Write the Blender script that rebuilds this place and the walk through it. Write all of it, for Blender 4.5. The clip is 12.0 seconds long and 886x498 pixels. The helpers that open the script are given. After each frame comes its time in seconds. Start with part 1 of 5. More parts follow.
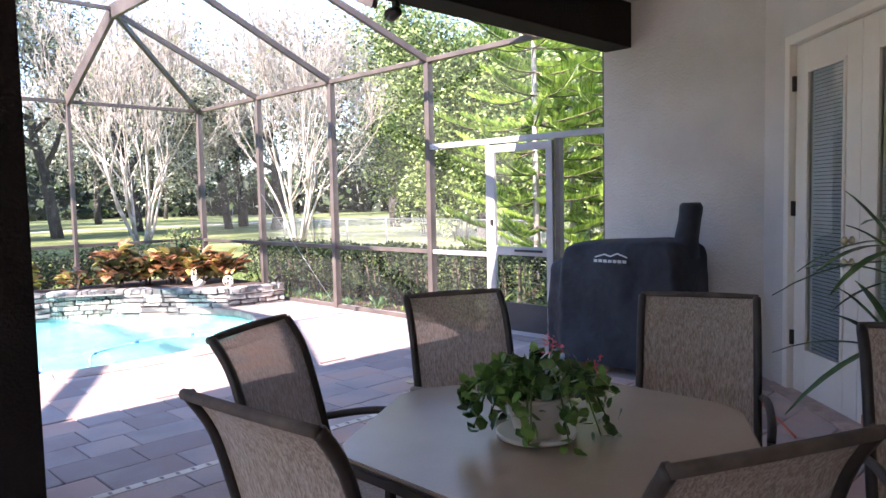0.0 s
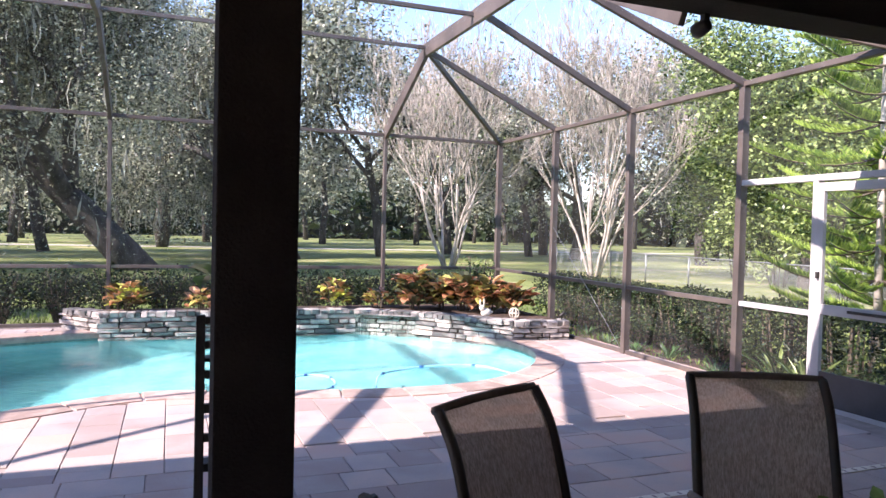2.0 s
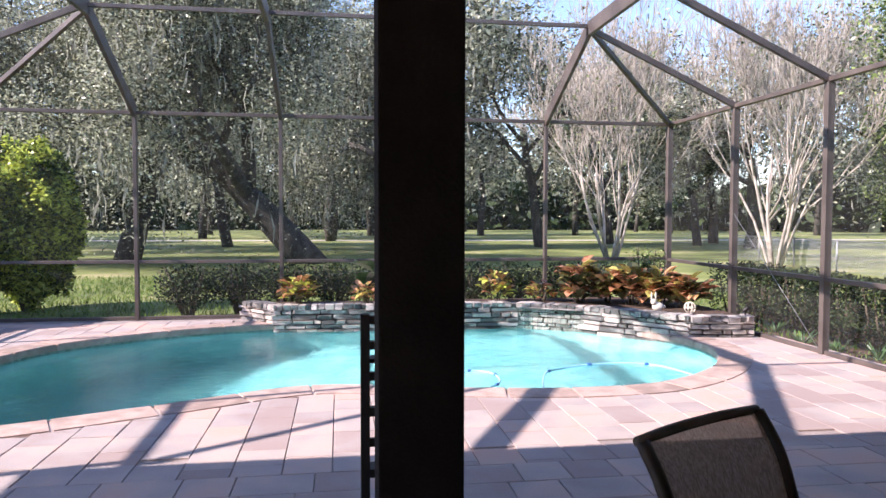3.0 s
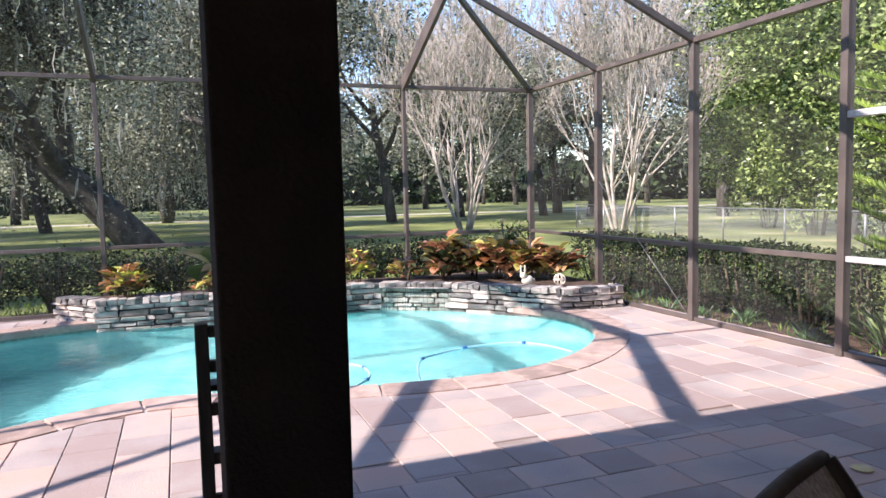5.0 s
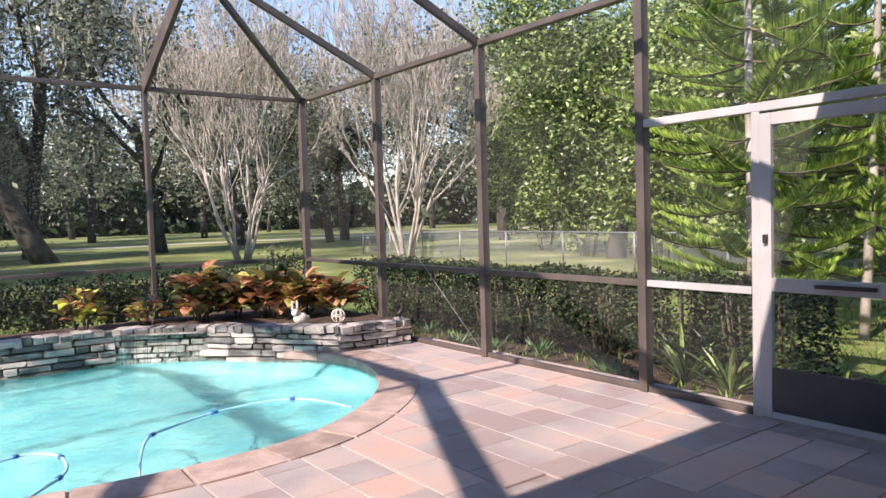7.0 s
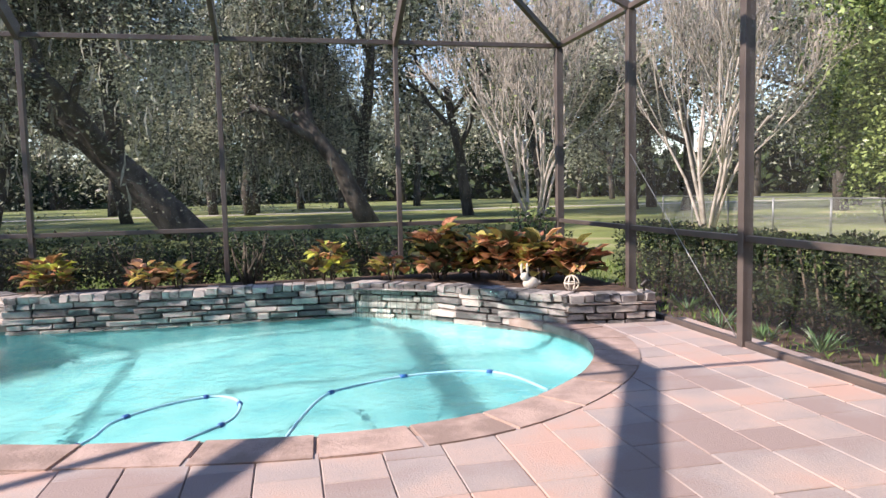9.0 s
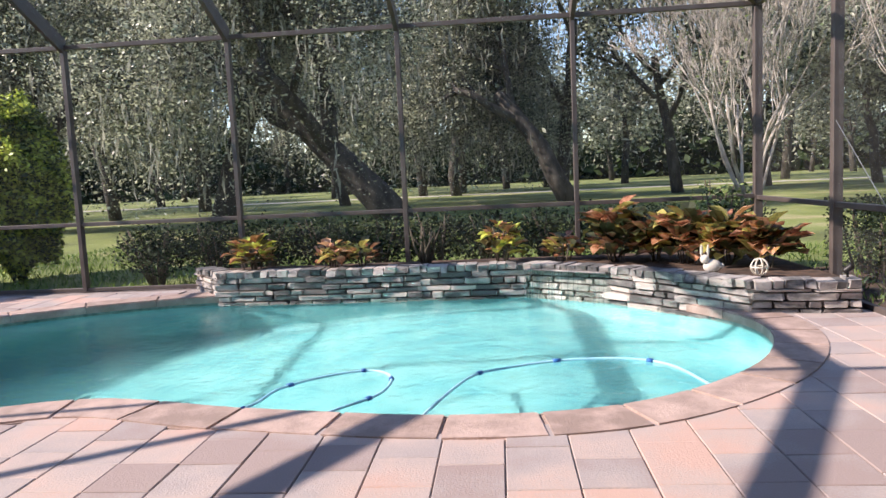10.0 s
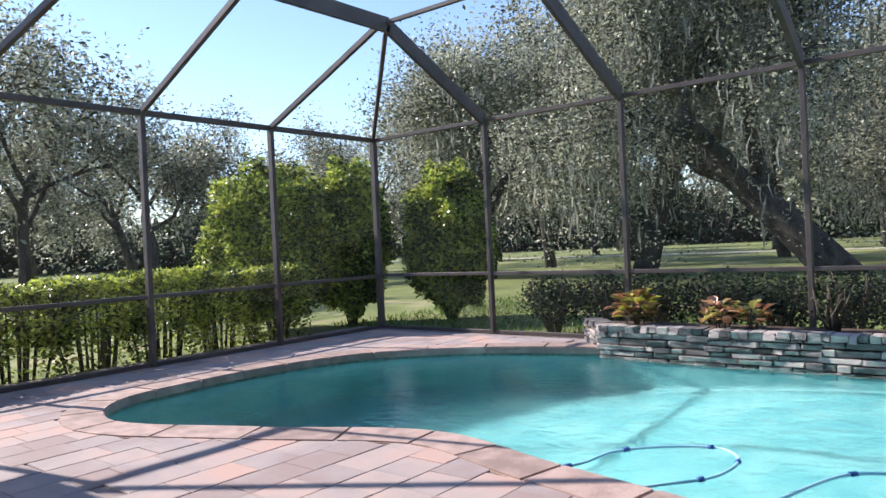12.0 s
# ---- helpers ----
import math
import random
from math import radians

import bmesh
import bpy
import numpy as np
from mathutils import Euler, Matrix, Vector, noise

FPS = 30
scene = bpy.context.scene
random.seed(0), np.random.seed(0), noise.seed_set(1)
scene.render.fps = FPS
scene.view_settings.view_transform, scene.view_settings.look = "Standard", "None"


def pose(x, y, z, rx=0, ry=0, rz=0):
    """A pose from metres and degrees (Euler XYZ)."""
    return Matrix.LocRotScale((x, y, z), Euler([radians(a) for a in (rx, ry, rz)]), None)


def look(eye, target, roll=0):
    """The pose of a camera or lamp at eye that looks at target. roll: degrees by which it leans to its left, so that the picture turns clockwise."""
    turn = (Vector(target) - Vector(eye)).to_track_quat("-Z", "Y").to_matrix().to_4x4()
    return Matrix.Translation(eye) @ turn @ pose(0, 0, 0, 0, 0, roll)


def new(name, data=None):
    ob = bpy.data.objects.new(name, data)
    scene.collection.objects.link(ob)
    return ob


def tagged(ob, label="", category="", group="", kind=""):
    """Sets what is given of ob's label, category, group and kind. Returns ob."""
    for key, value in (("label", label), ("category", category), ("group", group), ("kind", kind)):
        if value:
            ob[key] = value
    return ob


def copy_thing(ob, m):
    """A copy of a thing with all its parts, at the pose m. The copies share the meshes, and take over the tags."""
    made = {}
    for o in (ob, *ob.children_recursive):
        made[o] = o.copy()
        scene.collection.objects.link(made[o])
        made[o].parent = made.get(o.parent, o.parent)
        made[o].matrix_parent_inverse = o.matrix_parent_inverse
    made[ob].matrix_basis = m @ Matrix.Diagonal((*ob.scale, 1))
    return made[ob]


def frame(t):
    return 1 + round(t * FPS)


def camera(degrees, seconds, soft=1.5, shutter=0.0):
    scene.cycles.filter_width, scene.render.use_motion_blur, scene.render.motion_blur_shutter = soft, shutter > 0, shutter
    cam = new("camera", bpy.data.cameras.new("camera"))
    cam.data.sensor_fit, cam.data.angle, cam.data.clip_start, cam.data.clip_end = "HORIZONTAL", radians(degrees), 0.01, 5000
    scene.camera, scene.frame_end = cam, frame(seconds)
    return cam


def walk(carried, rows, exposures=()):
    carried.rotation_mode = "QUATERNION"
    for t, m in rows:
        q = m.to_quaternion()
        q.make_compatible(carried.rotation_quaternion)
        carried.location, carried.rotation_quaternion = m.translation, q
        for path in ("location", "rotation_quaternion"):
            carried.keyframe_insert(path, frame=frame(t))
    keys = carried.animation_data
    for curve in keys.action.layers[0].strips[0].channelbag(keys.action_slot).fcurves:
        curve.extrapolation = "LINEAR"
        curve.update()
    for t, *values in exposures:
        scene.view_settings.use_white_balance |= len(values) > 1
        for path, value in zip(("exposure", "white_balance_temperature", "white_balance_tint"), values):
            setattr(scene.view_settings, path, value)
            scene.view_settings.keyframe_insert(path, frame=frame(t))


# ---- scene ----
cam = camera(63.9, 12.0)
PATH = [
    (0, (-5.912, -11.982, 1.479), (-4.505, -10.567, 1.34), -1.3),
    (0.5, (-5.791, -11.96, 1.46), (-4.467, -10.469, 1.305), -0.0),
    (1, (-5.642, -11.917, 1.491), (-4.526, -10.263, 1.364), 2.2),
    (1.5, (-5.541, -11.806, 1.511), (-4.615, -10.035, 1.435), 2.4),
    (2, (-5.51, -11.629, 1.544), (-4.794, -9.762, 1.49), 1.4),
    (2.5, (-5.492, -11.472, 1.548), (-5.094, -9.513, 1.48), 0.2),
    (2.7, (-5.479, -11.39, 1.543), (-5.189, -9.412, 1.47), 0.1),
    (4.3, (-5.558, -10.792, 1.557), (-5.18, -8.836, 1.387), -1.2),
    (4.5, (-5.546, -10.666, 1.538), (-5.074, -8.731, 1.363), -1.1),
    (5, (-5.419, -10.414, 1.512), (-4.725, -8.545, 1.354), -1.3),
    (5.5, (-5.282, -10.08, 1.496), (-4.337, -8.323, 1.351), -1.9),
    (6, (-5.148, -9.785, 1.478), (-4.014, -8.142, 1.347), -1.9),
    (6.5, (-4.903, -9.547, 1.486), (-3.691, -7.96, 1.369), -1.7),
    (6.7, (-4.806, -9.455, 1.478), (-3.582, -7.878, 1.372), -1.6),
    (8.3, (-3.794, -8.991, 1.313), (-2.971, -7.171, 1.206), -1.6),
    (8.5, (-3.707, -8.96, 1.312), (-2.991, -7.097, 1.186), -1.2),
    (9, (-3.492, -8.864, 1.292), (-3.074, -6.915, 1.127), -1.3),
    (9.5, (-3.322, -8.804, 1.292), (-3.215, -6.816, 1.099), -2.0),
    (10, (-3.067, -8.798, 1.282), (-3.234, -6.815, 1.079), -2.7),
    (10.5, (-2.884, -8.816, 1.29), (-3.244, -6.857, 1.11), -2.6),
    (11, (-2.728, -8.687, 1.283), (-3.282, -6.77, 1.152), -2.5),
    (11.5, (-2.542, -8.539, 1.296), (-3.44, -6.753, 1.236), -2.5),
    (12, (-2.485, -8.536, 1.321), (-3.743, -6.981, 1.311), -2.7),
]
walk(cam, [(t, look(eye, target, roll)) for t, eye, target, roll in PATH],
     exposures=[(0, 2.25, 6450, 24), (1.5, 1.75, 6500, 26), (2.5, 1.4, 6550, 26), (4.5, 1.25, 6500, 21), (5.5, 1.2, 6700, 21), (6.5, 1.0, 6900, 21),
                (8.5, 0.9, 6900, 21), (9.5, 0.9, 6850, 20), (11, 0.92, 6750, 19), (12, 0.8, 6400, 18)])

# ---- light ----
SUN_DIR = Vector((1.28, 0.26, -1.0)).normalized()
world = bpy.data.worlds.new("sky_world")
scene.world = world
world.use_nodes = True
wn = world.node_tree.nodes
sky = wn.new("ShaderNodeTexSky")
sky.sky_type = "NISHITA"
sky.sun_disc = False
sky.sun_elevation = radians(37.4)
sky.sun_rotation = math.atan2(-1.28, -0.26)
sky.air_density, sky.dust_density, sky.ozone_density = 1.0, 0.05, 3.0
wn["Background"].inputs["Strength"].default_value = 0.145
world.node_tree.links.new(sky.outputs["Color"], wn["Background"].inputs["Color"])
sun = new("sun", bpy.data.lights.new("sun", "SUN"))
sun.data.energy, sun.data.angle, sun.data.color = 4.5, radians(0.55), (1.0, 0.94, 0.85)
sun.matrix_world = Matrix.Translation((-20, -5, 20)) @ SUN_DIR.to_track_quat("-Z", "Y").to_matrix().to_4x4()


# ---- materials ----
def material(name, a, b, scale=6.0, rough=0.6, bump=0.0, bscale=60.0, metal=0.0, spread=0.0, island=False,
             stops=None, stretch=(1, 1, 1), spec=0.5, sub=0.0):
    """Two colours mixed by coarse and fine noise, with relief; spread varies pieces by a random value."""
    m = bpy.data.materials.new(name)
    m.use_nodes = True
    nt, n = m.node_tree, m.node_tree.nodes
    bsdf = n["Principled BSDF"]
    bsdf.inputs["Roughness"].default_value = rough
    bsdf.inputs["Metallic"].default_value = metal
    bsdf.inputs["Specular IOR Level"].default_value = spec
    co = n.new("ShaderNodeTexCoord")
    mp = n.new("ShaderNodeMapping")
    mp.inputs["Scale"].default_value = stretch
    geo = n.new("ShaderNodeNewGeometry")
    nt.links.new(geo.outputs["Position"], mp.inputs["Vector"])
    big, fine = n.new("ShaderNodeTexNoise"), n.new("ShaderNodeTexNoise")
    for tex, s in ((big, scale), (fine, bscale)):
        tex.inputs["Scale"].default_value = s
        tex.inputs["Detail"].default_value = 5
        nt.links.new(mp.outputs["Vector"], tex.inputs["Vector"])
    add = n.new("ShaderNodeMath")
    add.operation = "MULTIPLY_ADD"
    nt.links.new(fine.outputs["Fac"], add.inputs[0])
    add.inputs[1].default_value = 0.4
    sc = n.new("ShaderNodeMath")
    sc.operation = "MULTIPLY_ADD"
    nt.links.new(big.outputs["Fac"], sc.inputs[0])
    sc.inputs[1].default_value, sc.inputs[2].default_value = 1.6, -0.5
    nt.links.new(sc.outputs[0], add.inputs[2])
    fac = add.outputs[0]
    if spread:
        rnd = n.new("ShaderNodeNewGeometry" if island else "ShaderNodeObjectInfo")
        ma = n.new("ShaderNodeMath")
        ma.operation = "MULTIPLY_ADD"
        nt.links.new(rnd.outputs["Random Per Island" if island else "Random"], ma.inputs[0])
        ma.inputs[1].default_value = spread
        ad2 = n.new("ShaderNodeMath")
        ad2.operation = "SUBTRACT"
        nt.links.new(fac, ad2.inputs[0])
        ad2.inputs[1].default_value = spread / 2
        nt.links.new(ad2.outputs[0], ma.inputs[2])
        fac = ma.outputs[0]
    ramp = n.new("ShaderNodeValToRGB")
    el = ramp.color_ramp.elements
    el[0].position, el[1].position = 0.25, 0.85
    el[0].color, el[1].color = (*a, 1), (*b, 1)
    for p, c in stops or ():
        e = el.new(p)
        e.color = (*c, 1)
    nt.links.new(fac, ramp.inputs["Fac"])
    nt.links.new(ramp.outputs["Color"], bsdf.inputs["Base Color"])
    if bump:
        bp = n.new("ShaderNodeBump")
        bp.inputs["Strength"].default_value = bump
        bp.inputs["Distance"].default_value = 0.01
        nt.links.new(fine.outputs["Fac"], bp.inputs["Height"])
        nt.links.new(bp.outputs["Normal"], bsdf.inputs["Normal"])
    if sub:
        tr = n.new("ShaderNodeBsdfTranslucent")
        nt.links.new(ramp.outputs["Color"], tr.inputs["Color"])
        mix = n.new("ShaderNodeMixShader")
        mix.inputs[0].default_value = sub
        nt.links.new(bsdf.outputs[0], mix.inputs[1])
        nt.links.new(tr.outputs[0], mix.inputs[2])
        nt.links.new(mix.outputs[0], n["Material Output"].inputs["Surface"])
    return m


def screen_material(name, cover, tint):
    """Woven insect screen: open mesh seen through, with pale threads that catch the sun."""
    m = bpy.data.materials.new(name)
    m.use_nodes = True
    nt, n = m.node_tree, m.node_tree.nodes
    n.remove(n["Principled BSDF"])
    tr, df, mix = n.new("ShaderNodeBsdfTransparent"), n.new("ShaderNodeBsdfDiffuse"), n.new("ShaderNodeMixShader")
    tl, half = n.new("ShaderNodeBsdfTranslucent"), n.new("ShaderNodeMixShader")
    no = n.new("ShaderNodeTexNoise")
    no.inputs["Scale"].default_value = 1.7
    mr = n.new("ShaderNodeMapRange")
    mr.inputs[3].default_value, mr.inputs[4].default_value = cover * 0.75, cover * 1.25
    co = n.new("ShaderNodeNewGeometry")
    nt.links.new(co.outputs["Position"], no.inputs["Vector"])
    nt.links.new(no.outputs["Fac"], mr.inputs[0])
    nt.links.new(mr.outputs[0], mix.inputs[0])
    df.inputs["Color"].default_value = tl.inputs["Color"].default_value = (*tint, 1)
    half.inputs[0].default_value = 0.2
    nt.links.new(df.outputs[0], half.inputs[1])
    nt.links.new(tl.outputs[0], half.inputs[2])
    nt.links.new(tr.outputs[0], mix.inputs[1])
    nt.links.new(half.outputs[0], mix.inputs[2])
    nt.links.new(mix.outputs[0], n["Material Output"].inputs["Surface"])
    return m


def water_material():
    m = bpy.data.materials.new("pool_water")
    m.use_nodes = True
    nt, n = m.node_tree, m.node_tree.nodes
    b = n["Principled BSDF"]
    b.inputs["Base Color"].default_value = (0.80, 0.97, 0.98, 1)
    b.inputs["Roughness"].default_value = 0.02
    b.inputs["IOR"].default_value = 1.33
    b.inputs["Transmission Weight"].default_value = 1.0
    geo = n.new("ShaderNodeNewGeometry")
    a, c = n.new("ShaderNodeTexNoise"), n.new("ShaderNodeTexNoise")
    a.inputs["Scale"].default_value, c.inputs["Scale"].default_value = 4.0, 13.0
    a.inputs["Distortion"].default_value = 0.8
    s = n.new("ShaderNodeMath")
    s.operation = "MULTIPLY_ADD"
    s.inputs[1].default_value = 0.4
    for t in (a, c):
        nt.links.new(geo.outputs["Position"], t.inputs["Vector"])
    nt.links.new(c.outputs["Fac"], s.inputs[0])
    nt.links.new(a.outputs["Fac"], s.inputs[2])
    bp = n.new("ShaderNodeBump")
    bp.inputs["Strength"].default_value, bp.inputs["Distance"].default_value = 0.32, 0.05
    nt.links.new(s.outputs[0], bp.inputs["Height"])
    nt.links.new(bp.outputs["Normal"], b.inputs["Normal"])
    return m


def glass_material():
    m = bpy.data.materials.new("door_glass")
    m.use_nodes = True
    b = m.node_tree.nodes["Principled BSDF"]
    b.inputs["Base Color"].default_value = (0.9, 0.95, 0.95, 1)
    b.inputs["Roughness"].default_value = 0.01
    b.inputs["Transmission Weight"].default_value = 1.0
    return m


PAVER = material("paver_concrete", (0.335, 0.255, 0.235), (0.53, 0.35, 0.29), 1.3, 0.8, 0.35, 90, spread=0.55,
                 stops=[(0.45, (0.375, 0.32, 0.305)), (0.65, (0.47, 0.365, 0.325))])
PAVER_FAR = material("paver_concrete_joined", (0.335, 0.255, 0.235), (0.53, 0.35, 0.29), 1.3, 0.8, 0.35, 90, spread=0.55, island=True,
                 stops=[(0.45, (0.375, 0.32, 0.305)), (0.65, (0.47, 0.365, 0.325))])
COPING = material("coping_stone", (0.30, 0.215, 0.18), (0.52, 0.375, 0.32), 6.0, 0.75, 0.5, 60, spread=0.4)
GROUT = material("grout", (0.25, 0.20, 0.185), (0.36, 0.30, 0.28), 8, 0.9, 0.3)
LEDGE = material("ledgestone", (0.11, 0.105, 0.10), (0.50, 0.43, 0.385), 5, 0.85, 0.9, 45, spread=0.8,
                 stops=[(0.45, (0.23, 0.21, 0.20)), (0.62, (0.36, 0.325, 0.30))], stretch=(1, 1, 2.5))
WETSTONE = material("wet_ledgestone", (0.10, 0.11, 0.09), (0.34, 0.33, 0.29), 9, 0.25, 0.8, 50, spread=0.6, stretch=(1, 1, 2))
SOIL = material("soil_mulch", (0.035, 0.022, 0.015), (0.13, 0.075, 0.05), 9, 0.95, 0.9, 70)
# white plaster; light absorbed by the water is put into its turquoise colour
PLASTER = material("pool_plaster", (0.085, 0.335, 0.365), (0.19, 0.455, 0.455), 2.2, 0.6, 0.1, 30)
TILEBAND = material("waterline_tile", (0.10, 0.16, 0.15), (0.24, 0.31, 0.29), 14, 0.35, 0.2, 40)
WATER = water_material()
BRONZE = material("bronze_aluminium", (0.085, 0.068, 0.062), (0.145, 0.115, 0.10), 3, 0.5, 0.05, 200, metal=0.15)
DOORWHITE = material("grey_white_aluminium", (0.36, 0.345, 0.345), (0.45, 0.43, 0.43), 3, 0.45, 0.05, 200)
KICK = material("kick_plate_bronze", (0.03, 0.03, 0.034), (0.055, 0.055, 0.06), 3, 0.5)
SCREEN = screen_material("insect_screen", 0.036, (0.44, 0.44, 0.44))
STUCCO = material("grey_stucco", (0.56, 0.52, 0.48), (0.65, 0.605, 0.56), 2.0, 0.9, 1.0, 55)
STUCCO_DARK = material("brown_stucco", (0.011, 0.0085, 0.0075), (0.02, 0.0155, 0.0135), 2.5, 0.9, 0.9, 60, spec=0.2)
CEIL = material("ceiling_paint", (0.74, 0.72, 0.69), (0.82, 0.80, 0.77), 2, 0.85, 0.2, 50)
DOORPAINT = material("cream_door_paint", (0.72, 0.66, 0.57), (0.80, 0.74, 0.66), 2, 0.4, 0.05, 30)
BLIND = material("blind_slat", (0.50, 0.51, 0.52), (0.60, 0.61, 0.62), 5, 0.5)
DARKROOM = material("unlit_room_sheet", (0.03, 0.03, 0.035), (0.06, 0.06, 0.065), 3, 0.9)
BRASS = material("aged_brass", (0.40, 0.33, 0.20), (0.55, 0.46, 0.30), 12, 0.3, 0.05, 80, metal=1.0)
GLASS = glass_material()
BLACKMETAL = material("dark_bronze_metal", (0.018, 0.016, 0.015), (0.045, 0.038, 0.034), 6, 0.45, 0.1, 150, metal=0.3)
COVER = material("grill_cover_fabric", (0.009, 0.011, 0.018), (0.026, 0.030, 0.042), 4, 0.72, 1.0, 16)
SLINGDARK = material("sling_sleeve_brown", (0.05, 0.042, 0.037), (0.11, 0.092, 0.08), 11, 0.8, 0.2, 40)
SLING = material("woven_sling_tan", (0.22, 0.185, 0.155), (0.46, 0.405, 0.35), 11, 0.8, 0.2, 22, stretch=(14, 14, 0.06))
TABLETOP = material("bronze_glass_tabletop", (0.29, 0.24, 0.19), (0.36, 0.30, 0.24), 2, 0.26, 0.05, 150)
RIM = material("table_rim", (0.03, 0.025, 0.022), (0.06, 0.05, 0.045), 6, 0.4, metal=0.4)
POT = material("white_glazed_pot", (0.62, 0.60, 0.54), (0.74, 0.72, 0.66), 5, 0.3, 0.05, 40)
LOGO = material("printed_white", (0.55, 0.55, 0.56), (0.66, 0.66, 0.67), 8, 0.6)
RUBBER = material("black_plastic", (0.015, 0.015, 0.016), (0.035, 0.035, 0.036), 8, 0.5)
JADE = material("jade_leaf", (0.025, 0.075, 0.018), (0.17, 0.32, 0.07), 7, 0.3, spread=0.7, island=True, sub=0.2)
YUCCA = material("strap_leaf", (0.03, 0.08, 0.025), (0.11, 0.21, 0.07), 6, 0.4, spread=0.5, island=True, sub=0.15)
FLOWER = material("red_flower", (0.45, 0.05, 0.08), (0.70, 0.16, 0.16), 20, 0.5, spread=0.4, island=True)
CROTON = material("croton_leaf", (0.07, 0.075, 0.03), (0.55, 0.48, 0.14), 5, 0.35, spread=1.1, island=True, sub=0.28,
                  stops=[(0.32, (0.20, 0.065, 0.04)), (0.42, (0.48, 0.20, 0.10)), (0.54, (0.70, 0.42, 0.26)), (0.66, (0.58, 0.26, 0.10)), (0.78, (0.20, 0.24, 0.06))])
CROTONY = material("croton_leaf_yellow_green", (0.09, 0.07, 0.03), (0.55, 0.58, 0.10), 5, 0.35, spread=1.0, island=True, sub=0.25,
                   stops=[(0.42, (0.42, 0.17, 0.08)), (0.54, (0.55, 0.32, 0.15)), (0.66, (0.20, 0.26, 0.05))])
STEM = material("shrub_stem", (0.06, 0.045, 0.03), (0.16, 0.13, 0.09), 12, 0.85, 0.4)
BARK = material("oak_bark", (0.028, 0.024, 0.02), (0.10, 0.088, 0.074), 4, 0.95, 1.0, 22, stretch=(1, 1, 0.4))
PALEBARK = material("pale_smooth_bark", (0.26, 0.225, 0.19), (0.56, 0.50, 0.44), 3, 0.75, 0.4, 25)
OAKLEAF = material("oak_leaf", (0.055, 0.066, 0.038), (0.58, 0.60, 0.44), 0.5, 0.38, spread=0.95, island=True, sub=0.42)
GREENLEAF = material("bright_green_leaf", (0.035, 0.07, 0.015), (0.40, 0.50, 0.18), 0.9, 0.4, spread=1.0, island=True, sub=0.28)
HEDGELEAF = material("hedge_leaf", (0.05, 0.085, 0.012), (0.66, 0.74, 0.13), 2, 0.36, spread=0.9, island=True, sub=0.36)
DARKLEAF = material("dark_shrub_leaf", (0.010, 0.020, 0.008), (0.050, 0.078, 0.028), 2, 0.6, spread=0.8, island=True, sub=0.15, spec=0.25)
PINELEAF = material("pine_needle", (0.11, 0.22, 0.03), (0.55, 0.70, 0.15), 1.4, 0.45, spread=0.9, island=True, sub=0.4)
MOSS = material("hanging_moss", (0.20, 0.205, 0.17), (0.48, 0.48, 0.41), 3, 0.9, spread=0.7, island=True, sub=0.5)
GRASS = material("lawn", (0.09, 0.11, 0.03), (0.30, 0.31, 0.11), 0.35, 0.95, 0.8, 30,
                 stops=[(0.6, (0.19, 0.23, 0.06)), (0.75, (0.34, 0.30, 0.16))])
BLADE = material("grass_blade", (0.06, 0.12, 0.02), (0.22, 0.32, 0.06), 1, 0.6, spread=0.6, island=True, sub=0.3)
GALV = material("galvanised_wire", (0.22, 0.23, 0.23), (0.34, 0.35, 0.35), 9, 0.5, metal=0.6)
ROADM = material("pale_track", (0.42, 0.39, 0.34), (0.54, 0.50, 0.44), 1, 0.9, 0.3)
HOSE = material("hose_pale_blue", (0.30, 0.60, 0.74), (0.44, 0.72, 0.84), 5, 0.4)
HOSEBLUE = material("hose_joint_blue", (0.01, 0.08, 0.30), (0.02, 0.14, 0.42), 5, 0.4)
CERAMIC = material("ivory_ceramic", (0.62, 0.55, 0.45), (0.75, 0.68, 0.58), 9, 0.5, 0.1, 40)
WOODDARK = material("black_stained_wood", (0.012, 0.010, 0.009), (0.035, 0.03, 0.026), 7, 0.6, 0.3, 60, stretch=(1, 1, 0.2))
GUTTER = material("gutter_paint", (0.10, 0.085, 0.075), (0.16, 0.135, 0.12), 3, 0.5)
CABLE = material("orange_cord", (0.45, 0.10, 0.05), (0.60, 0.16, 0.08), 9, 0.5)
TERRA = material("terracotta_pot", (0.30, 0.15, 0.09), (0.46, 0.24, 0.15), 7, 0.8, 0.3)


# ---- mesh helpers ----
def mesh_of(name, bm, mat, smooth=False):
    me = bpy.data.meshes.new(name)
    bm.to_mesh(me)
    bm.free()
    me.materials.append(mat)
    if smooth:
        me.shade_smooth()
    return me


def part(name, bm, mat, parent=None, label="", smooth=False):
    """One mesh object from a bmesh, under a thing or a part."""
    ob = new(name, mesh_of(name, bm, mat, smooth))
    if parent:
        ob.parent = parent
    if label:
        ob["label"] = label
    return ob


def raw(name, verts, faces, mat, parent=None, smooth=False):
    me = bpy.data.meshes.new(name)
    me.from_pydata(verts, [], faces)
    me.materials.append(mat)
    me.update()
    if smooth:
        me.shade_smooth()
    ob = new(name, me)
    if parent:
        ob.parent = parent
    return ob


def thing(name, label, category, at=(0, 0, 0), group="", kind=""):
    ob = new(name)
    ob.location = at
    ob.empty_display_size = 0.1
    return tagged(ob, label, category, group, kind)


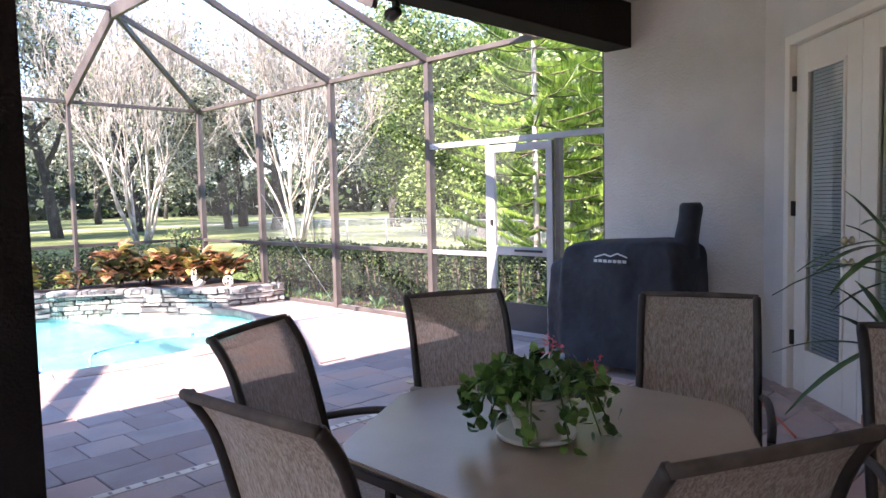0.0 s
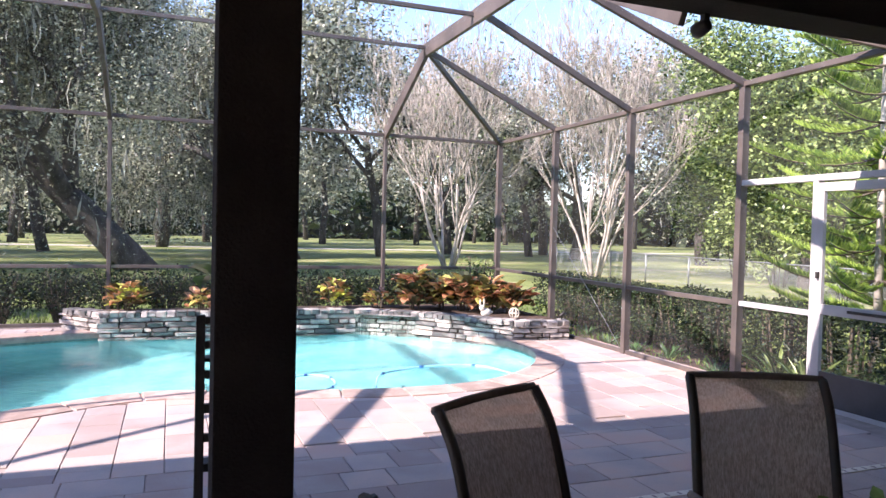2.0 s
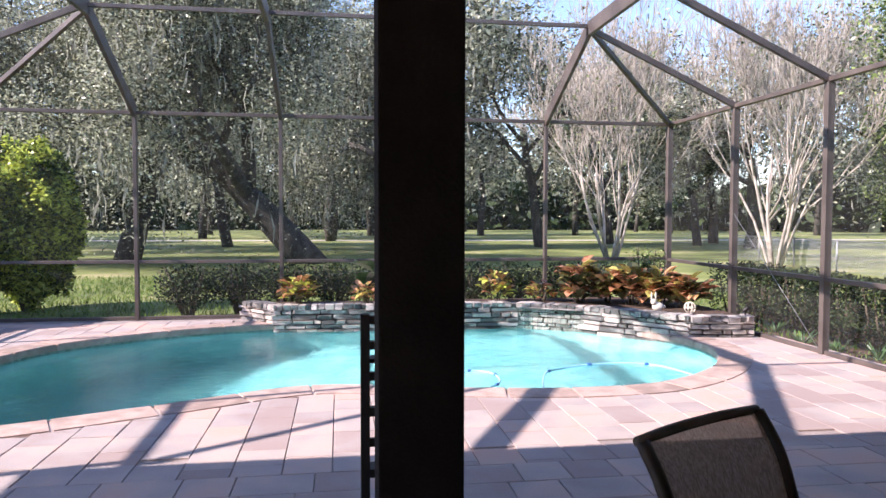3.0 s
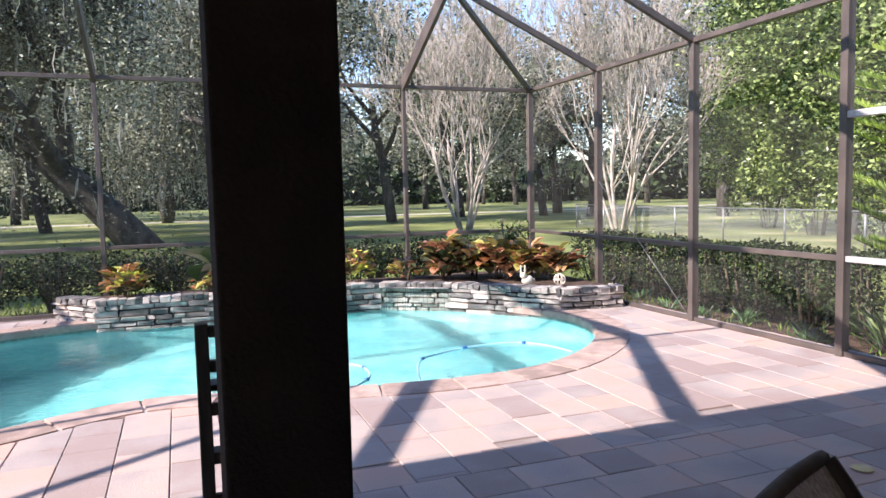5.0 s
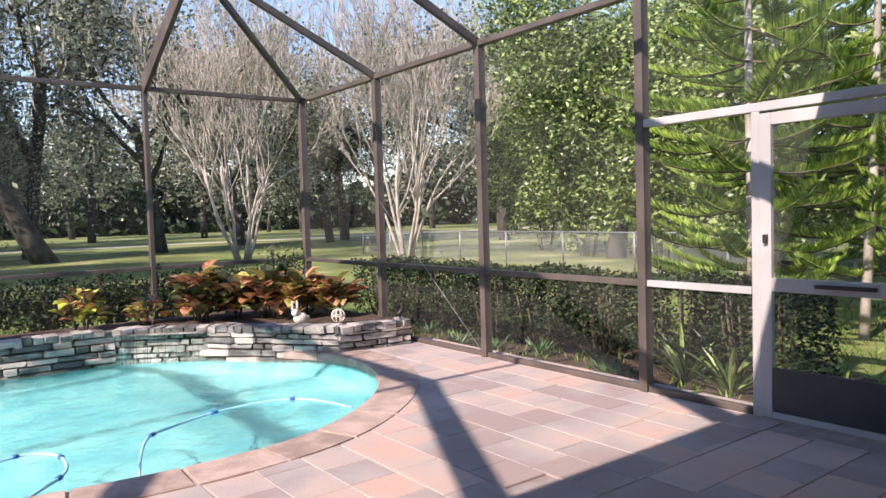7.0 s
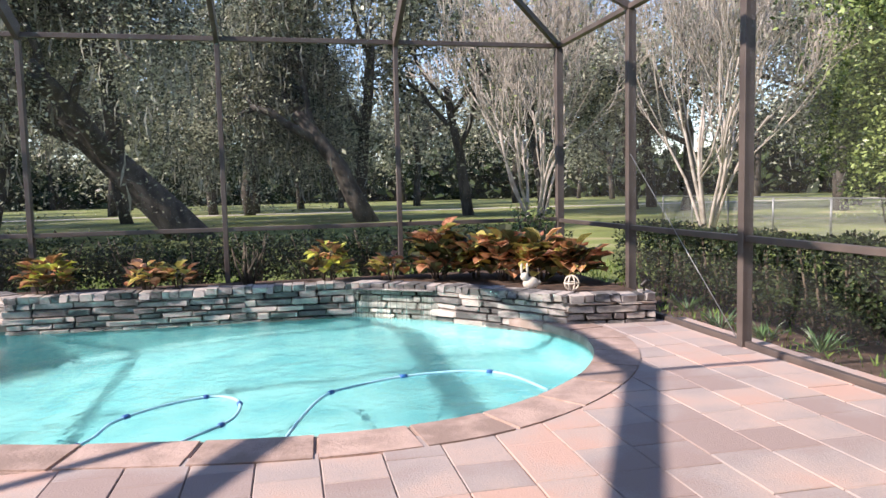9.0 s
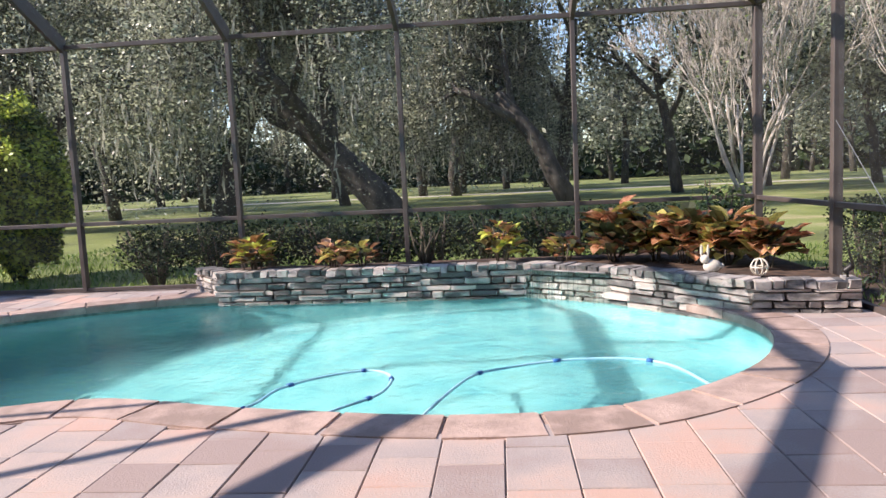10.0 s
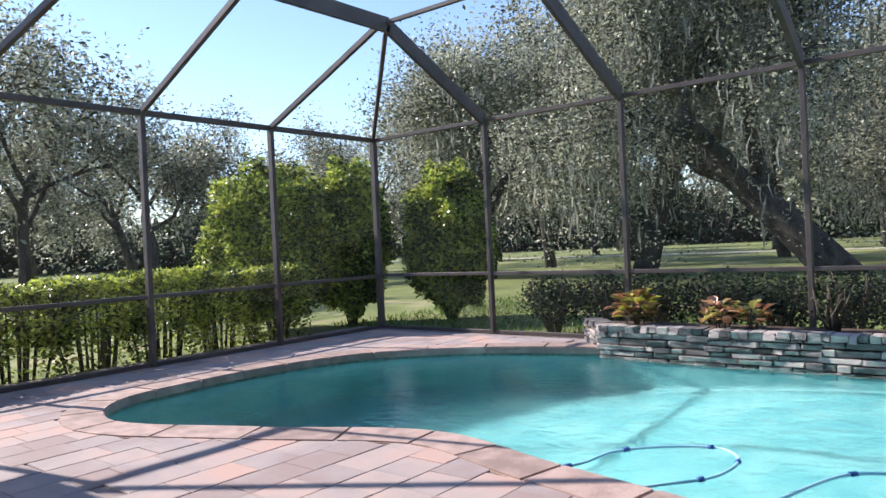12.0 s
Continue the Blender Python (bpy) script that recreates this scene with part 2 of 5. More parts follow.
def box(bm, x0, x1, y0, y1, z0, z1, bevel=0.0):
    m = Matrix.Translation(((x0 + x1) / 2, (y0 + y1) / 2, (z0 + z1) / 2)) @ Matrix.Diagonal((x1 - x0, y1 - y0, z1 - z0, 1))
    vs = bmesh.ops.create_cube(bm, size=1, matrix=m)["verts"]
    if bevel:
        es = list({e for v in vs for e in v.link_edges})
        bmesh.ops.bevel(bm, geom=es, offset=bevel, segments=2, affect="EDGES", profile=0.5)
    return bm


def bar(bm, a, b, w, h, bevel=0.004):
    """A straight bar from a to b, w wide and h high (h stands as near upright as the bar lets it)."""
    a, b = Vector(a), Vector(b)
    d = b - a
    x = d.normalized()
    up = Vector((0, 0, 1)) if abs(x.z) < 0.95 else Vector((0, 1, 0))
    y = up.cross(x).normalized()
    z = x.cross(y)
    m = Matrix((x * d.length, y * w, z * h)).transposed().to_4x4()
    m.translation = (a + b) / 2
    vs = bmesh.ops.create_cube(bm, size=1, matrix=m)["verts"]
    if bevel:
        bmesh.ops.bevel(bm, geom=list({e for v in vs for e in v.link_edges}), offset=bevel, segments=1, affect="EDGES")
    return bm


def tube_data(points, radii, sides=6):
    verts, faces = [], []
    n = len(points)
    for i, p in enumerate(points):
        p = Vector(p)
        d = (Vector(points[min(i + 1, n - 1)]) - Vector(points[max(i - 1, 0)])).normalized()
        s = d.cross(Vector((0.31, 0.95, 0.07))).normalized()
        t = d.cross(s)
        for k in range(sides):
            a = 2 * math.pi * k / sides
            verts.append(tuple(p + radii[i] * (math.cos(a) * s + math.sin(a) * t)))
    for i in range(n - 1):
        for k in range(sides):
            k2 = (k + 1) % sides
            faces.append((i * sides + k, i * sides + k2, (i + 1) * sides + k2, (i + 1) * sides + k))
    faces.append(tuple(reversed(range(sides))))
    faces.append(tuple(range((n - 1) * sides, n * sides)))
    return verts, faces


def join(target, data):
    o = len(target[0])
    target[0].extend(data[0])
    target[1].extend([tuple(i + o for i in f) for f in data[1]])


def tube(name, points, radius, mat, parent=None, sides=8):
    v, f = tube_data(points, [radius] * len(points), sides)
    return raw(name, v, f, mat, parent, True)


def lathe(bm, profile, steps=24, at=(0, 0, 0)):
    rings = [[bm.verts.new((at[0] + r * math.cos(2 * math.pi * k / steps), at[1] + r * math.sin(2 * math.pi * k / steps), at[2] + z))
              for k in range(steps)] for r, z in profile]
    for p, q in zip(rings, rings[1:]):
        for k in range(steps):
            bm.faces.new((p[k], p[(k + 1) % steps], q[(k + 1) % steps], q[k]))
    bm.faces.new(list(reversed(rings[0])))
    bm.faces.new(rings[-1])
    return bm


def spline(points, steps=8, closed=False):
    """Catmull-Rom curve through the points."""
    ps = [Vector(p) for p in points]
    n, out = len(ps), []
    for i in range(n if closed else n - 1):
        g = (lambda k: ps[k % n]) if closed else (lambda k: ps[min(max(k, 0), n - 1)])
        a, b, c, d = g(i - 1), g(i), g(i + 1), g(i + 2)
        for s in range(steps):
            t = s / steps
            out.append(0.5 * (2 * b + (c - a) * t + (2 * a - 5 * b + 4 * c - d) * t * t + (3 * b - a - 3 * c + d) * t ** 3))
    if not closed:
        out.append(ps[-1])
    return out


def leaf_cloud(rng, centres, size, droop=0.0, narrow=0.5):
    """Many small folded leaves, four corners each, at the given centres."""
    c = np.asarray(centres, float)
    n = len(c)
    d = rng.normal(size=(n, 3))
    d[:, 2] = d[:, 2] * 0.6 - droop
    d /= np.linalg.norm(d, axis=1)[:, None]
    w = np.cross(d, rng.normal(size=(n, 3)))
    w /= np.linalg.norm(w, axis=1)[:, None] + 1e-9
    s = size * rng.uniform(0.6, 1.35, (n, 1))
    up = np.cross(d, w)
    v = np.stack([c, c + d * s * 0.5 + w * s * narrow * 0.5 + up * s * 0.1, c + d * s, c + d * s * 0.5 - w * s * narrow * 0.5 + up * s * 0.1], 1).reshape(-1, 3)
    f = np.arange(4 * n).reshape(-1, 4)
    return v, f


def round_leaves(rng, centres, size):
    """Thick rounded leaves with six corners each."""
    c = np.asarray(centres, float)
    n = len(c)
    d = rng.normal(size=(n, 3))
    d /= np.linalg.norm(d, axis=1)[:, None]
    w = np.cross(d, rng.normal(size=(n, 3)) + np.array([[0, 0, 1.2]]))
    w /= np.linalg.norm(w, axis=1)[:, None] + 1e-9
    up = np.cross(d, w)
    s = size * rng.uniform(0.6, 1.25, (n, 1))
    v = np.stack([c, c + d * s * .3 + w * s * .3 + up * s * .05, c + d * s * .72 + w * s * .34 + up * s * .08, c + d * s,
                  c + d * s * .72 - w * s * .34 + up * s * .08, c + d * s * .3 - w * s * .3 + up * s * .05], 1).reshape(-1, 3)
    return v, np.arange(6 * n).reshape(-1, 6)


def cloud_object(name, v, f, mat, parent=None):
    me = bpy.data.meshes.new(name)
    me.vertices.add(len(v))
    me.vertices.foreach_set("co", np.asarray(v, np.float32).ravel())
    f = np.asarray(f, np.int32)
    me.loops.add(f.size)
    me.loops.foreach_set("vertex_index", f.ravel())
    me.polygons.add(len(f))
    me.polygons.foreach_set("loop_start", np.arange(0, f.size, f.shape[1], dtype=np.int32))
    me.update(calc_edges=True)
    me.validate()
    me.materials.append(mat)
    ob = new(name, me)
    if parent:
        ob.parent = parent
    return ob


def structure(name, bm, mat, label, category, smooth=False):
    return tagged(part(name, bm, mat, None, "", smooth), label, category, kind="structure")


# ---- ground ----
POOL = [Vector((p.x, p.y)) for p in spline([(x, y, 0) for x, y in (
        (-1.36, -2.1), (-1.02, -2.9), (-1.15, -3.7), (-1.65, -4.45), (-2.45, -5.0), (-3.4, -5.12), (-4.6, -4.93),
        (-5.75, -4.7), (-7.0, -5.25), (-8.3, -5.75), (-9.15, -5.3), (-9.35, -4.3), (-9.3, -3.2), (-8.9, -2.1),
        (-7.8, -1.2), (-6.4, -0.72), (-5.1, -0.78), (-4.0, -0.78), (-2.82, -0.82), (-1.95, -1.38))], 6, True)]
NP = len(POOL)
WATER_Z = -0.10


def outward(i):
    d = (POOL[(i + 1) % NP] - POOL[i - 1]).normalized()
    return Vector((-d.y, d.x))


if sum(POOL[i].x * POOL[(i + 1) % NP].y - POOL[(i + 1) % NP].x * POOL[i].y for i in range(NP)) > 0:
    POOL_SIGN = -1
else:
    POOL_SIGN = 1


def pool_offset(i, d):
    return POOL[i % NP] + outward(i % NP) * d * POOL_SIGN


def inside_pool(x, y, grow=0.0):
    hit = False
    for i in range(NP):
        a, b = pool_offset(i, grow), pool_offset(i + 1, grow)
        if (a.y > y) != (b.y > y) and x < (b.x - a.x) * (y - a.y) / (b.y - a.y) + a.x:
            hit = not hit
    return hit


def sheet_with_hole(outer, hole, z):
    bm = bmesh.new()
    es = []
    for loop in (outer, hole):
        vs = [bm.verts.new((p[0], p[1], z)) for p in loop]
        es += [bm.edges.new((vs[i], vs[(i + 1) % len(vs)])) for i in range(len(vs))]
    bmesh.ops.triangle_fill(bm, edges=es, use_beauty=True)
    bmesh.ops.recalc_face_normals(bm, faces=bm.faces)
    for f in bm.faces:
        if f.normal.z < 0:
            f.normal_flip()
    return bm


structure("ground", sheet_with_hole([(-900, -900), (900, -900), (900, 900), (-900, 900)],
                                    [(-10.6, -13.0), (0.0, -13.0), (0.0, -0.02), (-10.6, -0.02)], -0.09), GRASS,
          "patchy green lawn under oaks with sunny strips", "lawn")
HOLE = [tuple(pool_offset(i, 0.16)) for i in range(NP)]
deck = structure("floor", sheet_with_hole([(-11.4, -14.3), (0.12, -14.3), (0.12, 0.1), (-11.4, 0.1)], HOLE, -0.012), GROUT,
                 "pool deck of pinkish grey concrete pavers with dark joints", "deck")

# pool basin
bm = bmesh.new()
cx, cy = -5.2, -3.0


def depth(x):
    t = min(max((-3.4 - x) / 3.6, 0), 1)
    return 0.78 + 1.1 * t * t * (3 - 2 * t)


rings = []
for s, dz in ((1.0, None), (1.0, 0.0), (0.99, 0.86), (0.975, 0.95), (0.93, 1.0), (0.6, 1.0), (0.3, 1.0), (0.03, 1.0)):
    row = []
    for p in POOL:
        x, y = cx + (p.x - cx) * s, cy + (p.y - cy) * s
        row.append(bm.verts.new((x, y, -0.02 if dz is None else -0.17 - (depth(x) - 0.17) * dz)))
    rings.append(row)
for a, b in zip(rings[1:], rings[2:]):
    for i in range(NP):
        bm.faces.new((a[i], a[(i + 1) % NP], b[(i + 1) % NP], b[i]))
bm.faces.new(rings[-1])
bmesh.ops.recalc_face_normals(bm, faces=bm.faces)
basin = tagged(part("pool_basin", bm, PLASTER, None, smooth=True), "freeform swimming pool basin, white plaster coloured turquoise for the water tint", "pool", kind="structure")
bm = bmesh.new()
a = [bm.verts.new((p.x, p.y, 0.0)) for p in POOL]
b = [bm.verts.new((p.x, p.y, -0.19)) for p in POOL]
for i in range(NP):
    bm.faces.new((a[i], a[(i + 1) % NP], b[(i + 1) % NP], b[i]))
part("waterline_band", bm, TILEBAND, basin, "dark grey-green waterline tiles", True)
bm = bmesh.new()
bm.faces.new([bm.verts.new((*pool_offset(i, 0.03), WATER_Z)) for i in range(NP)])
bmesh.ops.recalc_face_normals(bm, faces=bm.faces)
for f in bm.faces:
    if f.normal.z < 0:
        f.normal_flip()
bmesh.ops.triangulate(bm, faces=bm.faces)
water = structure("water", bm, WATER, "clear rippling turquoise pool water", "water")
water.visible_shadow = False

# ---- house ----
house_z = 3.2
bm = box(bmesh.new(), -0.1, 0.16, -9.775, -8.31, -0.02, house_z)
structure("wall_east", bm, STUCCO, "grey textured stucco wall beside the grill", "wall")
DOORM = Matrix(((-0.7071, 0.7071, 0, -0.1), (-0.7071, -0.7071, 0, -9.775), (0, 0, 1, 0), (0, 0, 0, 1)))
D0, D1, DT = 0.38, 2.16, 2.60


def placed(bm, m):
    bm.transform(m)
    return bm


bm = bmesh.new()
box(bm, 0.0, D0, 0, 0.2, -0.02, house_z)
box(bm, D1, 3.1, 0, 0.2, -0.02, house_z)
box(bm, D0, D1, 0, 0.2, DT, house_z)
structure("wall_southeast", placed(bm, DOORM), STUCCO, "grey stucco wall with French doors", "wall")
bm = box(bmesh.new(), -2.5, -2.26, -14.2, -11.98, -0.02, house_z)
structure("wall_south_end", bm, STUCCO, "plain grey stucco wall", "wall")
structure("wall_south", box(bmesh.new(), -11.2, -2.26, -14.4, -14.2, -0.02, house_z), STUCCO, "plain grey stucco wall", "wall")
structure("wall_west", box(bmesh.new(), -11.2, -11.0, -14.2, -13.0, -0.02, house_z), STUCCO, "plain grey stucco wall", "wall")
structure("ceiling", box(bmesh.new(), -11.4, 0.9, -14.8, -8.33, house_z, house_z + 0.12), CEIL, "off-white painted patio ceiling", "ceiling")
structure("soffit", box(bmesh.new(), -11.4, 0.9, -8.33, -7.62, 3.14, 3.30), CEIL, "off-white soffit under the eave", "soffit")
bm = box(bmesh.new(), -11.4, 0.9, -7.62, -7.55, 3.12, 3.33, 0.01)
structure("fascia", bm, GUTTER, "brown painted fascia and gutter along the eave", "gutter")
bm = bmesh.new()
for y0, y1, z0, z1 in ((-7.6, -11.2, 3.33, 4.6), (-14.9, -11.2, 3.33, 4.6)):
    v = [bm.verts.new(c) for c in ((-11.4, y0, z0), (0.9, y0, z0), (0.9, y1, z1), (-11.4, y1, z1), (-11.4, y0, z0 + .12), (0.9, y0, z0 + .12), (0.9, y1, z1 + .12), (-11.4, y1, z1 + .12))]
    for q in ((0, 1, 2, 3), (7, 6, 5, 4), (0, 4, 5, 1), (2, 6, 7, 3), (1, 5, 6, 2), (3, 7, 4, 0)):
        bm.faces.new([v[i] for i in q])
structure("roof", bm, GUTTER, "brown shingle house roof", "roof")
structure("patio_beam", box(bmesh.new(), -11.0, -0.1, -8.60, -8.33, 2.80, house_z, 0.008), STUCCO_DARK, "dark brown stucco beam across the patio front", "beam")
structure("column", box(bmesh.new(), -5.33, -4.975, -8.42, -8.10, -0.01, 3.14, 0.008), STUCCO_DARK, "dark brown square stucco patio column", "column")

lampo = thing("eave_spotlight", "small black spotlight under the patio beam", "light fixture", (-2.7, -8.36, 2.80))
part("bracket", box(bmesh.new(), -0.02, 0.02, -0.02, 0.02, -0.045, 0.0, 0.003), BLACKMETAL, lampo)
bm = lathe(bmesh.new(), [(0.02, -0.05), (0.035, -0.04), (0.045, 0.02), (0.045, 0.05), (0.04, 0.055)], 20)
bm.transform(Matrix.Translation((0, 0.02, -0.07)) @ Matrix.Rotation(radians(-100), 4, "X"))
part("housing", bm, BLACKMETAL, lampo, "black housing", True)

# French doors on the angled wall
door = tagged(new("door_1"), "cream French doors with glazed panels and inner blinds, closed", "door", kind="structure")
bm = bmesh.new()
box(bm, D0, D0 + 0.07, -0.03, 0.16, 0, DT, 0.006)
box(bm, D1 - 0.07, D1, -0.03, 0.16, 0, DT, 0.006)
box(bm, D0 + 0.07, D1 - 0.07, -0.03, 0.16, DT - 0.07, DT, 0.006)
part("door_frame", placed(bm, DOORM), DOORPAINT, door)
mid = (D0 + D1) / 2
for x0, x1 in ((D0 + 0.075, mid - 0.003), (mid + 0.003, D1 - 0.075)):
    bm = bmesh.new()
    zb, zt, st = 0.32, 2.33, 0.16
    box(bm, x0, x0 + st, 0.02, 0.065, 0.02, DT - 0.075, 0.004)
    box(bm, x1 - st, x1, 0.02, 0.065, 0.02, DT - 0.075, 0.004)
    box(bm, x0 + st, x1 - st, 0.02, 0.065, 0.02, zb, 0.004)
    box(bm, x0 + st, x1 - st, 0.02, 0.065, zt, DT - 0.075, 0.004)
    leaf = part("door_leaf", placed(bm, DOORM), DOORPAINT, door)
    bm = bmesh.new()
    g = 0.025
    for q in ((x0 + st, x0 + st + g, zb, zt), (x1 - st - g, x1 - st, zb, zt), (x0 + st + g, x1 - st - g, zb, zb + g), (x0 + st + g, x1 - st - g, zt - g, zt)):
        box(bm, q[0], q[1], 0.008, 0.03, q[2], q[3], 0.004)
    part("glazing_bead", placed(bm, DOORM), DOORPAINT, leaf)
    part("pane", placed(box(bmesh.new(), x0 + st + 0.01, x1 - st - 0.01, 0.034, 0.040, zb + 0.01, zt - 0.01), DOORM), GLASS, leaf, "clear glass")
    bm = bmesh.new()
    z = zb + 0.03
    while z < zt - 0.03:
        bar(bm, (x0 + st + 0.02, 0.052, z), (x1 - st - 0.02, 0.052, z), 0.004, 0.0205, 0)
        z += 0.026
    part("blind", placed(bm, DOORM), BLIND, leaf, "pale grey slatted blind inside the glass")
    # dark sheet behind the blind: the room's lack of light is in its colour
    part("backing", placed(box(bmesh.new(), x0 + st, x1 - st, 0.075, 0.085, zb, zt), DOORM), DARKROOM, leaf, "dark sheet standing for the unlit room behind the glass")
    hx = x0 - 0.002 if x0 < mid - 0.3 else x1
    for z in (0.35, 1.3, 2.2):
        part("hinge", placed(box(bmesh.new(), hx - 0.014, hx + 0.014, -0.008, 0.022, z, z + 0.11, 0.003), DOORM), BLACKMETAL, leaf, "dark hinge")
for z in (1.02, 1.16):
    bm = bmesh.new()
    lathe(bm, [(0.03, 0), (0.03, 0.008), (0.012, 0.012), (0.012, 0.035), (0.027, 0.045), (0.03, 0.058), (0.018, 0.07)], 16)
    bm.transform(DOORM @ Matrix.Translation((mid - 0.075, 0.022, z)) @ Matrix.Rotation(radians(90), 4, "X"))
    part("door_knob", bm, BRASS, door, "aged brass knob", True)
structure("door_sill", placed(box(bmesh.new(), D0, D1, -0.12, 0.02, -0.012, 0.02, 0.004), DOORM), COPING, "dark door sill", "sill")

# ---- screen enclosure ----
EAVE, FLAT, RAIL = 3.12, 4.10, 0.86
XL, XR, YH, YB = -10.78, 0.0, -7.5, 0.0
FX0, FX1, FY0, FY1 = -8.51, -2.14, -5.45, -2.0
BACKX = [-10.78, -8.51, -6.37, -4.25, -2.14, 0.0]
SIDEY = [-5.85, -3.92, -2.0]
WESTY = [-5.97, -4.04, -2.1]
cage = thing("pool_enclosure", "bronze aluminium screened pool enclosure with a hipped roof", "enclosure", kind="structure")


def member(name, a, b, w, h, mat=None):
    return part(name, bar(bmesh.new(), a, b, w, h), mat or BRONZE, cage)


def panel(*corners):
    vs = [Vector(c) for c in corners]
    n = (vs[1] - vs[0]).cross(vs[2] - vs[0]).normalized() * 0.0008
    bm = bmesh.new()
    lo, hi = [bm.verts.new(v - n) for v in vs], [bm.verts.new(v + n) for v in vs]
    bm.faces.new(hi)
    k = len(vs)
    for i in range(k):
        bm.faces.new((lo[i], lo[(i + 1) % k], hi[(i + 1) % k], hi[i]))
    return part("screen_panel", bm, SCREEN, cage)


for i, x in enumerate(BACKX):
    w = 0.09 if i in (0, 5) else 0.055
    member("post", (x, YB, 0), (x, YB, EAVE - 0.03), w, 0.09)
for y in WESTY:
    member("post", (XL, y, 0), (XL, y, EAVE - 0.03), 0.09, 0.06)
for y in SIDEY:
    member("post", (XR, y, 0), (XR, y, EAVE - 0.03), 0.09, 0.075)
member("post", (XR, -8.27, 0), (XR, -8.27, EAVE - 0.03), 0.05, 0.05)
member("post", (XR, -6.79, 0), (XR, -6.79, 2.07), 0.08, 0.06, DOORWHITE)
member("post", (XR, -7.72, 0), (XR, -7.72, 2.07), 0.08, 0.06)
member("post", (XL, -7.4, 0), (XL, -7.4, EAVE - 0.03), 0.09, 0.06)
member("eave_beam", (XL, YB, EAVE), (XR, YB, EAVE), 0.06, 0.055)
member("eave_beam", (XR, YB - 0.03, EAVE), (XR, -8.33, EAVE), 0.075, 0.055)
member("eave_beam", (XL, YB - 0.03, EAVE), (XL, -7.5, EAVE), 0.075, 0.07)
for a, b in zip(BACKX, BACKX[1:]):
    member("chair_rail", (a + 0.03, YB, RAIL + 0.02), (b - 0.03, YB, RAIL + 0.02), 0.06, 0.05)
    member("base_rail", (a + 0.03, YB, 0.025), (b - 0.03, YB, 0.025), 0.05, 0.05)
ys = [YB] + SIDEY[::-1]
for a, b in zip(ys, ys[1:]):
    member("chair_rail", (XR, a - 0.04, RAIL), (XR, b + 0.04, RAIL), 0.06, 0.05)
    member("base_rail", (XR, a - 0.04, 0.025), (XR, b + 0.04, 0.025), 0.05, 0.05)
yw = [YB] + WESTY[::-1] + [-7.4]
for a, b in zip(yw, yw[1:]):
    if a > b:
        member("chair_rail", (XL, a - 0.04, RAIL), (XL, b + 0.04, RAIL), 0.06, 0.05)
        member("base_rail", (XL, a - 0.04, 0.025), (XL, b + 0.04, 0.025), 0.05, 0.05)
        panel((XL, a, 0.05), (XL, b, 0.05), (XL, b, RAIL), (XL, a, RAIL))
        panel((XL, a, RAIL), (XL, b, RAIL), (XL, b, EAVE), (XL, a, EAVE))
member("door_header", (XR, -5.85, 2.10), (XR, -8.3, 2.10), 0.075, 0.06, DOORWHITE)
member("chair_rail", (XR, -5.89, RAIL), (XR, -6.75, RAIL), 0.06, 0.05, DOORWHITE)
member("base_rail", (XR, -5.89, 0.025), (XR, -6.75, 0.025), 0.05, 0.05)
# roof frames
for x in BACKX[1:5]:
    member("arch_slope", (x, YB, EAVE + 0.02), (x, FY1, FLAT), 0.055, 0.19)
    member("arch_top", (x, FY1 + 0.03, FLAT), (x, FY0 - 0.03, FLAT), 0.055, 0.19)
    member("arch_slope", (x, FY0, FLAT), (x, YH, 3.12), 0.055, 0.19)
for cxn, cyn, fx, fy in ((XL, YB, FX0, FY1), (XR, YB, FX1, FY1), (XL, YH, FX0, FY0), (XR, YH, FX1, FY0)):
    member("hip_rafter", (cxn, cyn, EAVE if cyn == YB else 3.12), (fx, fy, FLAT), 0.055, 0.075)
for y in SIDEY:
    fy = min(max(y, FY0), FY1)
    member("rafter", (XR, y, EAVE), (FX1, fy, FLAT), 0.055, 0.075)
for y in WESTY:
    member("rafter", (XL, y, EAVE), (FX0, min(max(y, FY0), FY1), FLAT), 0.055, 0.075)
for y in (FY0, FY1):
    member("purlin", (FX0, y, FLAT + 0.03), (FX1, y, FLAT + 0.03), 0.05, 0.05)
member("purlin", (FX0, (FY0 + FY1) / 2, FLAT + 0.03), (FX1, (FY0 + FY1) / 2, FLAT + 0.03), 0.05, 0.05)
# screens
for a, b in zip(BACKX, BACKX[1:]):
    panel((a, YB, 0.05), (b, YB, 0.05), (b, YB, RAIL), (a, YB, RAIL))
    panel((a, YB, RAIL), (b, YB, RAIL), (b, YB, EAVE), (a, YB, EAVE))
    if a >= FX0 and b <= FX1 + 0.01:
        panel((a, YB, EAVE), (b, YB, EAVE), (b, FY1, FLAT), (a, FY1, FLAT))
        panel((a, YH, 3.12), (b, YH, 3.12), (b, FY0, FLAT), (a, FY0, FLAT))
        panel((a, FY0, FLAT), (b, FY0, FLAT), (b, FY1, FLAT), (a, FY1, FLAT))
panel((XL, YB, EAVE), (FX0, YB, EAVE), (FX0, FY1, FLAT))
panel((FX1, YB, EAVE), (XR, YB, EAVE), (FX1, FY1, FLAT))
for a, b in zip(ys, ys[1:]):
    panel((XR, a, 0.05), (XR, b, 0.05), (XR, b, RAIL), (XR, a, RAIL))
    panel((XR, a, RAIL), (XR, b, RAIL), (XR, b, EAVE), (XR, a, EAVE))
panel((XR, -5.85, 0.05), (XR, -6.79, 0.05), (XR, -6.79, RAIL), (XR, -5.85, RAIL))
